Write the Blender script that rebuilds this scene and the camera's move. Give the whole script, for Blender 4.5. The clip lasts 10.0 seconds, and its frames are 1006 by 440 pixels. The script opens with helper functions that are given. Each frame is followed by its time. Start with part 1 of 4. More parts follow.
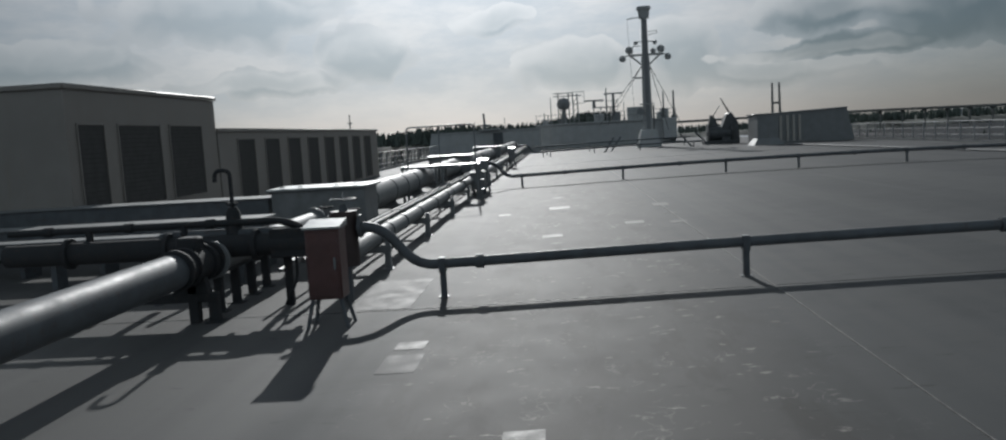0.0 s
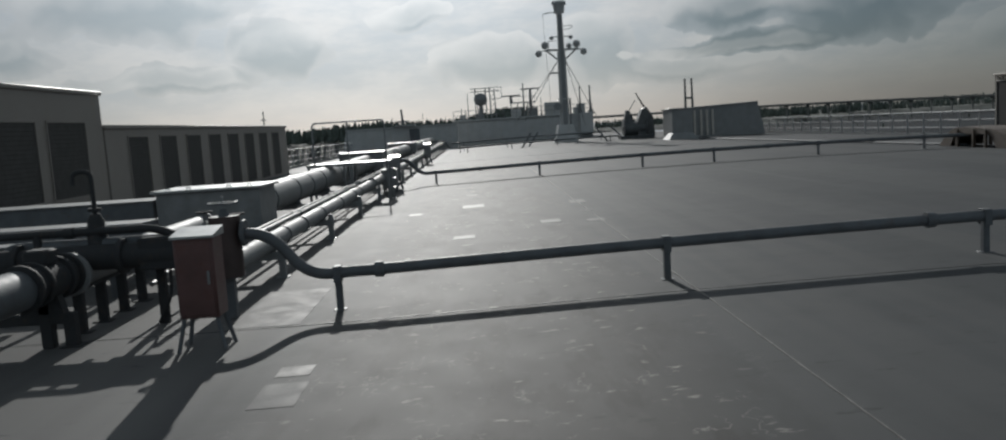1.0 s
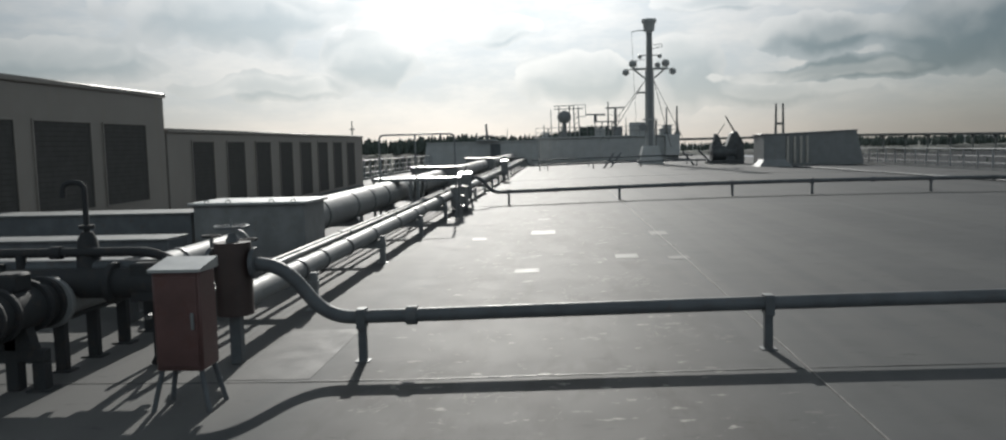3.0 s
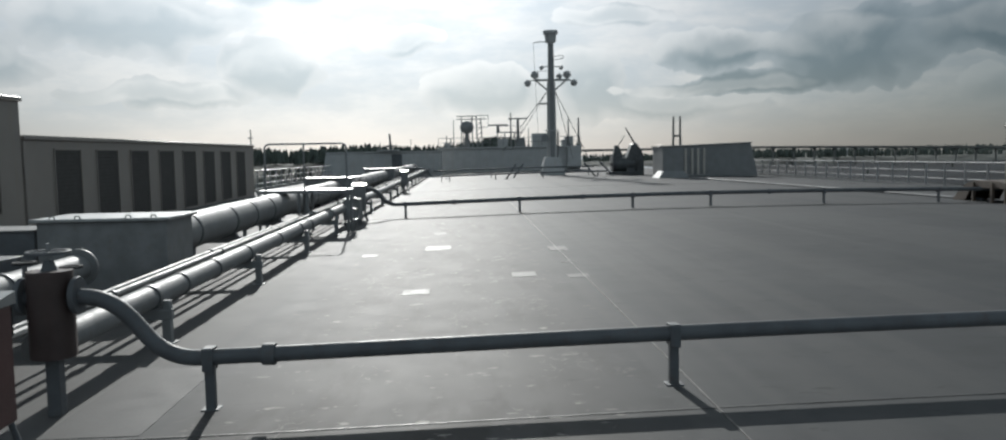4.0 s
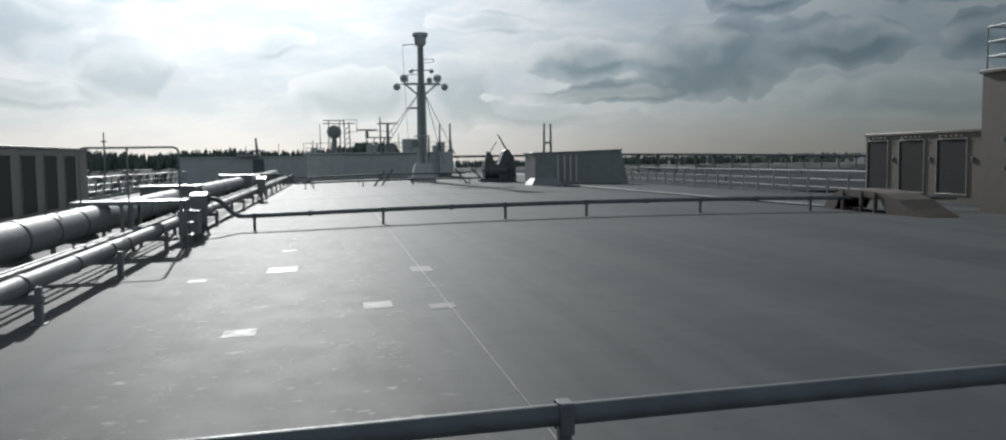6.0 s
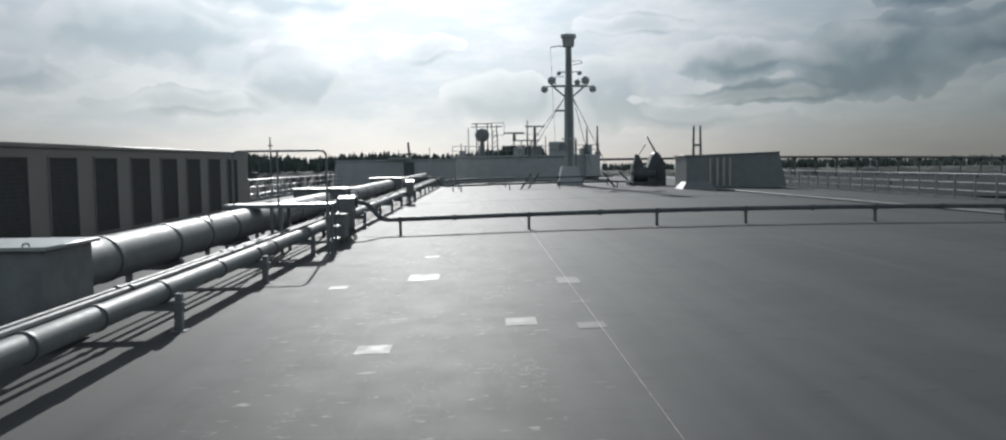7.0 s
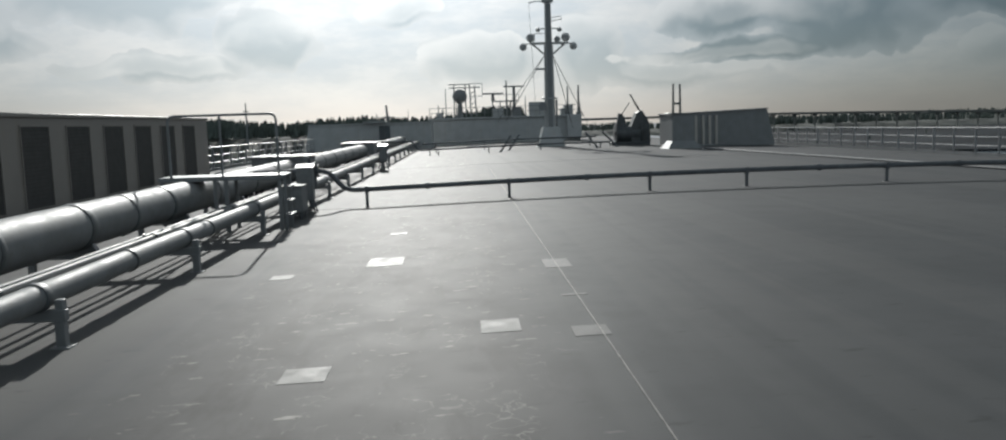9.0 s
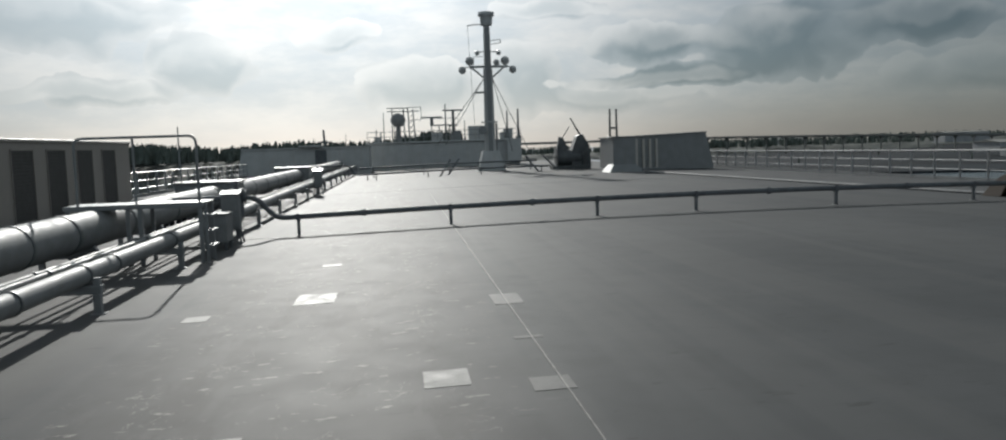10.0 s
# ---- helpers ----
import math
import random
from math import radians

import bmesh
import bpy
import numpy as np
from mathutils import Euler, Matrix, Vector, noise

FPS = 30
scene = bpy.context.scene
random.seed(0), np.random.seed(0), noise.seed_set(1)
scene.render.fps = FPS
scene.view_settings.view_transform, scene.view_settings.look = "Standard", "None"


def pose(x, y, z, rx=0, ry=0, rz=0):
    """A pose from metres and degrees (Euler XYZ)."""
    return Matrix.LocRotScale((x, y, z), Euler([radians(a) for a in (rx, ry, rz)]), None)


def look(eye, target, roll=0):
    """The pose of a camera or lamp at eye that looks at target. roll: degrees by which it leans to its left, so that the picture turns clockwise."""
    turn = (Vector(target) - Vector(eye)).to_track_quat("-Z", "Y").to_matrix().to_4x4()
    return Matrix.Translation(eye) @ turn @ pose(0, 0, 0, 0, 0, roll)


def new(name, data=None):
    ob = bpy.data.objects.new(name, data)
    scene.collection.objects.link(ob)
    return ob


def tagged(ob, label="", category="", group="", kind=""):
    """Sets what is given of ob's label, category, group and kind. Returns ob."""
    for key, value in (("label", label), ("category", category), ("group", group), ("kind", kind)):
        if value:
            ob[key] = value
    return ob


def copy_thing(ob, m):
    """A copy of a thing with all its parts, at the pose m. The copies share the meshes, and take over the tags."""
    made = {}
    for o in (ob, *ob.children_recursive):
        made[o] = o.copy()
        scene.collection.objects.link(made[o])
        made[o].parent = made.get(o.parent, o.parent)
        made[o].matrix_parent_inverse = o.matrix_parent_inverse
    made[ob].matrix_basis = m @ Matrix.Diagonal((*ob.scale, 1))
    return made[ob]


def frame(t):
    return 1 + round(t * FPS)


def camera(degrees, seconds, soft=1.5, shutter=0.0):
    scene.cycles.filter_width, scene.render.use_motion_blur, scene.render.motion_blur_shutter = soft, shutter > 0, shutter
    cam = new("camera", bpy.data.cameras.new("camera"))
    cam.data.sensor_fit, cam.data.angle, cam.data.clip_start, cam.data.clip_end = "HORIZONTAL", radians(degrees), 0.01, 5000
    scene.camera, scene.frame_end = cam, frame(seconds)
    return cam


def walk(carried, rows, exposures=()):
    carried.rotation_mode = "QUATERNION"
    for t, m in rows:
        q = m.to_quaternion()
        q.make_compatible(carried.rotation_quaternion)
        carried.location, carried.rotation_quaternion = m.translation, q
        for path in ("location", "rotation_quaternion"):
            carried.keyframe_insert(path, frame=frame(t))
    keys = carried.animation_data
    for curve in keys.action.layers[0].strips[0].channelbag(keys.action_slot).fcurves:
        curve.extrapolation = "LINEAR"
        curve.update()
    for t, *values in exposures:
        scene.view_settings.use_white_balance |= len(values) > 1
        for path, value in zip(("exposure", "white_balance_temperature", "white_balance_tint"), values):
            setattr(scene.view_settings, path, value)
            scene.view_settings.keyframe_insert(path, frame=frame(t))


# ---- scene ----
cam = camera(61.3, 10.0, soft=2.1)

PATH = [
    (0, (1.257, -8.84, 1.698), (1.125, -6.855, 1.495), -3.4),
    (0.5, (1.293, -8.423, 1.686), (1.241, -6.436, 1.467), -2.4),
    (1, (1.385, -8.054, 1.672), (1.44, -6.068, 1.448), -3.7),
    (1.5, (1.431, -7.652, 1.67), (1.308, -5.672, 1.413), -2.7),
    (2, (1.414, -7.28, 1.677), (1.29, -5.301, 1.409), -1.4),
    (2.5, (1.476, -6.934, 1.663), (1.323, -4.959, 1.386), -3.9),
    (3, (1.571, -6.551, 1.698), (1.44, -4.563, 1.521), -1.4),
    (3.2, (1.583, -6.375, 1.69), (1.552, -4.383, 1.518), -1.0),
    (4.3, (1.78, -5.461, 1.704), (1.894, -3.47, 1.551), -0.6),
    (4.5, (1.802, -5.267, 1.69), (1.956, -3.279, 1.539), -0.0),
    (5, (1.907, -4.838, 1.706), (2.265, -2.875, 1.562), -0.1),
    (5.2, (1.963, -4.697, 1.702), (2.323, -2.736, 1.547), -0.1),
    (6.3, (2.106, -3.707, 1.723), (2.502, -1.751, 1.579), -0.9),
    (6.5, (2.129, -3.538, 1.728), (2.404, -1.562, 1.584), -1.2),
    (7, (2.141, -3.102, 1.719), (2.191, -1.107, 1.582), -0.8),
    (7.5, (2.215, -2.586, 1.706), (2.487, -0.613, 1.529), -0.2),
    (8, (2.237, -2.145, 1.715), (2.259, -0.157, 1.495), -1.7),
    (8.5, (2.203, -1.695, 1.732), (2.272, 0.293, 1.517), -1.8),
    (9, (2.264, -1.181, 1.705), (2.356, 0.804, 1.478), -1.8),
    (9.5, (2.18, -0.757, 1.698), (2.295, 1.231, 1.502), -1.5),
    (10, (2.269, -0.244, 1.675), (2.505, 1.734, 1.5), -1.9),
]
walk(cam, [(t, look(eye, target, roll)) for t, eye, target, roll in PATH],
     [(0.0, -0.45, 6000, 9), (1.0, -0.40, 6150, 9), (1.5, -0.42, 6200, 9), (2.0, -0.03, 6300, 9), (2.5, 0.04, 6350, 9), (4.5, 0.02, 6050, 8), (7.0, -0.03, 6000, 8), (10.0, -0.05, 6200, 8)])

# ---- light ----
SUN_AZ, SUN_EL = -6.0, 23.5          # degrees from +y towards +x, above the horizon
sun_way = Vector((math.sin(radians(SUN_AZ)) * math.cos(radians(SUN_EL)),
                  math.cos(radians(SUN_AZ)) * math.cos(radians(SUN_EL)), math.sin(radians(SUN_EL))))
sun = new("sun", bpy.data.lights.new("sun", "SUN"))
sun.data.energy, sun.data.angle, sun.data.color = 4.4, radians(0.6), (1.0, 0.95, 0.87)
sun.matrix_world = look(sun_way * 200, (0, 0, 0))


class Nodes:
    """Short notation for node trees."""

    def __init__(self, tree):
        self.t = tree
        tree.nodes.clear()

    def n(self, kind, props=None, **ins):
        nd = self.t.nodes.new(kind)
        if kind in ("ShaderNodeMath", "ShaderNodeVectorMath"):
            nd.operation = props
        elif kind == "ShaderNodeMapRange":
            nd.interpolation_type = props
        elif kind == "ShaderNodeMix":
            nd.data_type = props
        for k, v in ins.items():
            self.put(nd, k.replace("_", " "), v)
        return nd

    def put(self, nd, key, v):
        sock = nd.inputs[int(key[1:])] if key[0] == "i" and key[1:].isdigit() else nd.inputs[key]
        if isinstance(v, bpy.types.NodeSocket):
            self.t.links.new(v, sock)
        elif isinstance(v, bpy.types.Node):
            self.t.links.new(v.outputs[0], sock)
        else:
            sock.default_value = v

    def m(self, op, a, b=0.0, c=0.0):
        return self.n("ShaderNodeMath", op, i0=a, i1=b, i2=c).outputs[0]

    def ramp(self, v, lo, hi, a=0.0, b=1.0):
        return self.n("ShaderNodeMapRange", "SMOOTHSTEP", i0=v, i1=lo, i2=hi, i3=a, i4=b).outputs[0]

    def noise(self, vec, scale, detail=4.0, rough=0.55):
        return self.n("ShaderNodeTexNoise", Vector=vec, Scale=scale, Detail=detail, Roughness=rough).outputs[0]

    def mix(self, f, a, b):
        nd = self.n("ShaderNodeMix", "RGBA")
        for i, v in ((0, f), (6, a), (7, b)):
            if isinstance(v, bpy.types.NodeSocket):
                self.t.links.new(v, nd.inputs[i])
            else:
                nd.inputs[i].default_value = v if i == 0 else (*v, 1.0)
        return nd.outputs[2]


def make_world():
    world = bpy.data.worlds.new("sky")
    scene.world = world
    world.use_nodes = True
    g = Nodes(world.node_tree)
    co = g.n("ShaderNodeTexCoord").outputs["Generated"]
    sep = g.n("ShaderNodeSeparateXYZ", Vector=co)
    az = g.m("ARCTAN2", sep.outputs[0], sep.outputs[1])
    el = g.m("ARCSINE", sep.outputs[2])
    sky = g.n("ShaderNodeTexSky")
    sky.sky_type, sky.sun_disc = "NISHITA", False
    sky.sun_elevation, sky.sun_rotation = radians(SUN_EL), radians(SUN_AZ)
    sky.air_density, sky.dust_density = 1.0, 0.6
    # angle from the sun: the cloud veil is brightest where the light shines through it
    dot = g.n("ShaderNodeVectorMath", "DOT_PRODUCT", i0=co, i1=tuple(sun_way)).outputs["Value"]
    ang = g.m("ARCCOSINE", dot)
    near = g.m("POWER", 2.718, g.m("MULTIPLY", g.m("POWER", g.m("DIVIDE", ang, 0.24), 2.0), -1.0))
    wide = g.m("POWER", 2.718, g.m("MULTIPLY", g.m("DIVIDE", ang, 0.335), -1.0))
    glow = g.m("ADD", g.m("MULTIPLY", near, GLOW_NEAR), g.m("ADD", g.m("MULTIPLY", wide, GLOW_WIDE), g.ramp(ang, 0.7, 2.2, GLOW_BASE, GLOW_BACK)))
    # away from the sun the cloud is lit from the front and grows brighter again
    # thin streaky high cloud
    flat = g.n("ShaderNodeCombineXYZ", X=az, Y=g.m("MULTIPLY", el, 3.0), Z=0.0)
    streak = g.noise(flat, 6.5, 7.0, 0.62)
    mottle = g.noise(g.n("ShaderNodeCombineXYZ", X=az, Y=g.m("MULTIPLY", el, 1.8), Z=4.0), 14.0, 6.0, 0.6)

    def heap(banks, a, e, drift):
        """Billowing cloud: rounded banks whose edges are broken into ever smaller puffs."""
        p = g.n("ShaderNodeCombineXYZ", X=a, Y=e, Z=drift)
        for sc, amp in ((11.0, 0.050), (34.0, 0.020)):
            bend_ = g.n("ShaderNodeTexNoise", Vector=p, Scale=sc, Detail=3.0).outputs[1]
            bend_ = g.n("ShaderNodeVectorMath", "SUBTRACT", i0=bend_, i1=(0.5, 0.5, 0.5))
            bend_ = g.n("ShaderNodeVectorMath", "MULTIPLY", i0=bend_, i1=(amp, amp * 0.8, 0.0))
            p = g.n("ShaderNodeVectorMath", "ADD", i0=p, i1=bend_)
        field = None
        for caz, cel, waz, wel in banks:
            q = g.n("ShaderNodeVectorMath", "SUBTRACT", i0=p, i1=(radians(caz), radians(cel), drift))
            q = g.n("ShaderNodeVectorMath", "MULTIPLY", i0=q, i1=(1 / radians(waz), 1 / radians(wel), 0.0))
            q = g.m("SUBTRACT", 1.0, g.n("ShaderNodeVectorMath", "LENGTH", i0=q).outputs["Value"])
            field = q if field is None else g.m("SMOOTH_MAX", field, q, 0.12)
        # beyond the near banks the same kind of cloud goes on all round
        far = g.m("MAXIMUM", g.ramp(g.m("ABSOLUTE", a), 0.70, 0.85), g.ramp(e, 0.24, 0.34))
        wild = g.m("MULTIPLY", g.m("SUBTRACT", g.noise(p, 4.0, 3.0, 0.5), 0.56), 5.0)
        field = g.m("MAXIMUM", field, g.m("SUBTRACT", wild, g.m("MULTIPLY", g.m("SUBTRACT", 1.0, far), 9.0)))
        for sc, amp in ((20.0, 0.52), (48.0, 0.15)):
            puff = g.n("ShaderNodeTexVoronoi", Vector=p, Scale=sc)
            puff.feature = "SMOOTH_F1"
            puff.inputs["Smoothness"].default_value = 0.25
            field = g.m("ADD", field, g.m("MULTIPLY", g.m("SUBTRACT", 0.45, puff.outputs["Distance"]), amp))
        return g.m("ADD", field, g.m("MULTIPLY", g.m("SUBTRACT", g.noise(p, 26.0, 5.0, 0.55), 0.5), 0.22))

    veil = g.mix(g.ramp(streak, 0.36, 0.66), (0.74, 0.79, 0.82), (1.0, 0.985, 0.955))
    veil = g.mix(g.m("MULTIPLY", g.ramp(mottle, 0.45, 0.70), 0.30), veil, (0.70, 0.74, 0.76))
    # horizon: a pale, slightly warm band
    band = g.ramp(el, 0.0, 0.075, 1.0, 0.0)
    look_ = g.mix(g.m("MULTIPLY", band, 0.75), veil, g.mix(g.ramp(ang, 0.40, 0.75), (0.80, 0.77, 0.735), (0.60, 0.575, 0.55)))
    for banks, drift, thick, pale, dark in ((THIN_BANKS, 3.7, 0.80, (0.80, 0.82, 0.82), (0.53, 0.60, 0.63)),
                                            (HEAVY_BANKS, 1.3, 0.93, (0.60, 0.66, 0.69), (0.27, 0.355, 0.40))):
        shape = heap(banks, az, el, drift)
        slope = g.m("SUBTRACT", shape, heap(banks, g.m("SUBTRACT", az, 0.010), g.m("ADD", el, 0.020), drift))
        body = g.mix(g.ramp(shape, 0.0, 0.50), pale, dark)
        # the side that the sun reaches is white, thickest edges first
        rim = g.m("MULTIPLY", g.ramp(slope, 0.02, 0.58), g.ramp(shape, 0.0, 0.90, 1.0, 0.35))
        body = g.mix(g.m("MULTIPLY", rim, 0.85), body, (1.05, 1.04, 1.01))
        body = g.mix(g.m("MULTIPLY", band, 0.5), body, (0.56, 0.56, 0.55))
        look_ = g.mix(g.m("MULTIPLY", g.ramp(shape, 0.0, 0.08), thick), look_, body)
    glow = g.m("MULTIPLY", glow, g.m("ADD", 1.0, g.m("MULTIPLY", g.m("MULTIPLY", band, g.ramp(ang, 0.35, 0.65, 1.0, 0.0)), 0.30)))
    cool = g.mix(g.ramp(ang, 0.40, 0.85), (1.0, 1.0, 1.0), (0.74, 0.80, 0.82))
    look_ = g.n("ShaderNodeVectorMath", "MULTIPLY", i0=look_, i1=cool).outputs[0]
    cloud = g.n("ShaderNodeBackground", Color=look_, Strength=glow)
    clear = g.n("ShaderNodeBackground", Color=sky, Strength=0.10)
    both = g.n("ShaderNodeMixShader", i0=0.93, i1=clear.outputs[0], i2=cloud.outputs[0])
    g.n("ShaderNodeOutputWorld", Surface=both.outputs[0])


GLOW_NEAR, GLOW_WIDE, GLOW_BASE, GLOW_BACK = 0.30, 2.2, 0.075, 0.62
# azimuth, elevation and half widths of the cloud banks, in degrees
HEAVY_BANKS = ((17.5, 6.5, 4.8, 1.8), (25.0, 6.0, 5.6, 2.9), (32.5, 6.8, 5.4, 2.0), (28.0, 9.6, 4.2, 1.3), (38.0, 10.2, 4.6, 1.5), (22.5, 11.2, 2.8, 1.2),
               (43.0, 6.4, 6.0, 2.4), (18.0, 4.0, 7.5, 0.8))
THIN_BANKS = ((8.6, 4.3, 2.8, 2.9), (2.0, 4.2, 4.8, 2.0), (-12.0, 5.6, 3.4, 1.9), (-21.0, 8.4, 8.0, 2.5), (-3.5, 7.4, 3.4, 1.1), (-19.0, 4.0, 7.0, 0.8),
              (13.0, 3.0, 8.0, 1.0), (10.0, 9.0, 4.0, 0.9), (38.0, 3.4, 9.0, 1.5), (-13.0, 11.0, 6.0, 1.4), (15.0, 11.5, 7.0, 1.1), (-30.0, 5.5, 7.0, 1.8))
make_world()


# ---- materials ----
def material(name, color, rough=0.5, metal=0.0, vary=0.15, scale=3.0, bump=0.15, fine=60.0, dirt=None, dirt_amount=0.4, streaks=False, spec=0.5):
    m = bpy.data.materials.new(name)
    m.use_nodes = True
    g = Nodes(m.node_tree)
    co = g.n("ShaderNodeTexCoord").outputs["Object"]
    rnd = g.n("ShaderNodeObjectInfo").outputs["Random"]
    big, small = g.noise(co, scale, 5.0), g.noise(co, fine, 3.0)
    lo = tuple(c * (1 - vary) for c in color)
    hi = tuple(min(1.0, c * (1 + vary)) for c in color)
    col = g.mix(g.ramp(big, 0.3, 0.7), lo, hi)
    if dirt:
        vec = co
        if streaks:
            vec = g.n("ShaderNodeMapping", Vector=co, Scale=(1.0, 1.0, 0.12)).outputs[0]
        spots = g.noise(vec, scale * 2.7, 6.0, 0.65)
        col = g.mix(g.m("MULTIPLY", g.ramp(spots, 0.52, 0.72), dirt_amount), col, dirt)
    col = g.mix(g.m("MULTIPLY", rnd, 0.12), col, tuple(c * 0.8 for c in color))
    b = g.n("ShaderNodeBump", Strength=bump, Distance=0.01, Height=g.m("ADD", g.m("MULTIPLY", small, 0.5), big))
    rg = g.ramp(g.m("ADD", g.m("MULTIPLY", big, 0.6), g.m("MULTIPLY", small, 0.4)), 0.3, 0.7, max(0.05, rough - 0.1), min(1.0, rough + 0.1))
    p = g.n("ShaderNodeBsdfPrincipled", Base_Color=col, Roughness=rg, Metallic=metal, Normal=b)
    p.inputs["Specular IOR Level"].default_value = spec
    g.n("ShaderNodeOutputMaterial", Surface=p)
    return m


def deck_material():
    m = bpy.data.materials.new("deck_paint")
    m.use_nodes = True
    g = Nodes(m.node_tree)
    co = g.n("ShaderNodeTexCoord").outputs["Object"]
    sep = g.n("ShaderNodeSeparateXYZ", Vector=co)
    x = sep.outputs[0]
    broad = g.noise(co, 0.35, 4.0)
    mid = g.noise(co, 2.2, 6.0, 0.6)
    fine = g.noise(co, 45.0, 3.0)
    col = g.mix(g.ramp(broad, 0.3, 0.7), (0.058, 0.0612, 0.064), (0.075, 0.078, 0.081))
    col = g.mix(g.m("MULTIPLY", g.ramp(mid, 0.45, 0.75), 0.35), col, (0.049, 0.051, 0.053))
    # paler among the rack's feet: brightness of the sunlit deck put into the colour
    col = g.mix(g.ramp(x, -0.35, -0.85), col, (0.128, 0.128, 0.126))
    strips = g.n("ShaderNodeMapping", Vector=co, Scale=(1.0, 0.02, 1.0)).outputs[0]
    col = g.mix(g.m("MULTIPLY", g.ramp(g.noise(strips, 0.9, 3.0, 0.7), 0.45, 0.53), 0.34), col, (0.096, 0.097, 0.097))
    # the worn lane beside the pipes: scuffs, roller marks and dried puddles
    lane = g.m("MULTIPLY", g.ramp(x, -0.4, 0.5), g.ramp(x, 2.3, 3.3, 1.0, 0.0))
    col = g.mix(g.m("MULTIPLY", lane, 0.4), col, (0.082, 0.077, 0.070))
    smear = g.n("ShaderNodeMapping", Vector=co, Scale=(1.0, 0.45, 1.0), Rotation=(0, 0, 0.25)).outputs[0]
    scuff = g.noise(smear, 3.4, 7.0, 0.62)
    mark = g.m("MULTIPLY", g.ramp(scuff, 0.56, 0.64), lane)
    col = g.mix(g.m("MULTIPLY", mark, 0.28), col, (0.112, 0.110, 0.106))
    tone = g.n("ShaderNodeMapping", Vector=co, Scale=(1.0, 0.30, 1.0)).outputs[0]
    blot = g.m("MULTIPLY", g.ramp(g.noise(tone, 1.9, 6.0, 0.62), 0.50, 0.60), lane)
    col = g.mix(g.m("MULTIPLY", blot, 0.50), col, (0.040, 0.038, 0.036))
    # thin curved scratches and short dark smudges
    curl = g.m("ABSOLUTE", g.m("SUBTRACT", g.noise(co, 5.2, 3.0, 0.5), 0.5))
    where = g.m("MULTIPLY", g.ramp(g.noise(smear, 2.6, 4.0, 0.6), 0.54, 0.62), lane)
    fleck = g.n("ShaderNodeMapping", Vector=co, Scale=(3.4, 8.5, 1.0), Rotation=(0, 0, 0.15)).outputs[0]
    fleck = g.m("MULTIPLY", g.ramp(g.noise(fleck, 1.0, 4.0, 0.6), 0.63, 0.68), g.m("MULTIPLY", lane, g.ramp(g.noise(co, 0.9, 3.0, 0.6), 0.38, 0.52)))
    scratch = g.m("MAXIMUM", fleck, g.m("MULTIPLY", g.m("MULTIPLY", g.ramp(curl, 0.002, 0.014, 1.0, 0.0), where), 0.6))
    dash = g.n("ShaderNodeMapping", Vector=co, Scale=(1.0, 3.2, 1.0), Location=(3.0, 1.0, 0.0)).outputs[0]
    smudge = g.m("MULTIPLY", g.ramp(g.noise(dash, 2.6, 5.0, 0.65), 0.62, 0.70), g.ramp(x, 5.5, 7.5, 1.0, 0.25))
    col = g.mix(g.m("MULTIPLY", scratch, 0.9), col, (0.34, 0.325, 0.30))
    col = g.mix(g.m("MULTIPLY", smudge, 0.5), col, (0.032, 0.033, 0.035))
    rough = g.ramp(g.m("ADD", g.m("MULTIPLY", mid, 0.6), g.m("MULTIPLY", broad, 0.4)), 0.3, 0.7, 0.65, 0.70)
    hgt = g.m("ADD", g.m("MULTIPLY", fine, 0.2), g.m("ADD", g.m("MULTIPLY", mid, 0.07), g.m("MULTIPLY", scratch, 1.0)))
    b = g.n("ShaderNodeBump", Strength=0.16, Distance=0.006, Height=hgt)
    p = g.n("ShaderNodeBsdfPrincipled", Base_Color=col, Roughness=rough, Normal=b)
    p.inputs["Specular IOR Level"].default_value = 0.075
    g.n("ShaderNodeOutputMaterial", Surface=p)
    return m


def water_material():
    m = bpy.data.materials.new("river_water")
    m.use_nodes = True
    g = Nodes(m.node_tree)
    co = g.n("ShaderNodeTexCoord").outputs["Object"]
    w = g.noise(co, 0.25, 5.0)
    col = g.mix(g.noise(co, 0.004, 3.0), (0.02, 0.035, 0.045), (0.035, 0.05, 0.06))
    b = g.n("ShaderNodeBump", Strength=0.6, Distance=0.6, Height=w)
    p = g.n("ShaderNodeBsdfPrincipled", Base_Color=col, Roughness=0.22, Normal=b)
    g.n("ShaderNodeOutputMaterial", Surface=p)
    return m


DECK = deck_material()
WATER = water_material()
PATCH = material("patch_paint", (0.17, 0.17, 0.162), 0.62, vary=0.12, scale=6.0, dirt=(0.10, 0.10, 0.095), dirt_amount=0.5, spec=0.12)
PATCH_DIM = material("faded_patch_paint", (0.102, 0.102, 0.100), 0.62, vary=0.12, scale=6.0, dirt=(0.07, 0.07, 0.068), dirt_amount=0.6, spec=0.12)
SEAM = material("weld_bead", (0.17, 0.167, 0.16), 0.6, vary=0.4, scale=9.0, spec=0.15)
SEAM_DARK = material("dark_weld_bead", (0.045, 0.046, 0.048), 0.6, vary=0.3, scale=9.0)
PIPE = material("grey_pipe_paint", (0.20, 0.207, 0.21), 0.6, vary=0.14, scale=4.0, dirt=(0.16, 0.13, 0.10), dirt_amount=0.35, spec=0.3)
# dark valve paint, taken near black to hold the cluster's shadow
MANIFOLD = material("shadowed_dark_valve_paint", (0.030, 0.032, 0.035), 0.85, vary=0.2, scale=5.0, dirt=(0.09, 0.06, 0.045), dirt_amount=0.35)
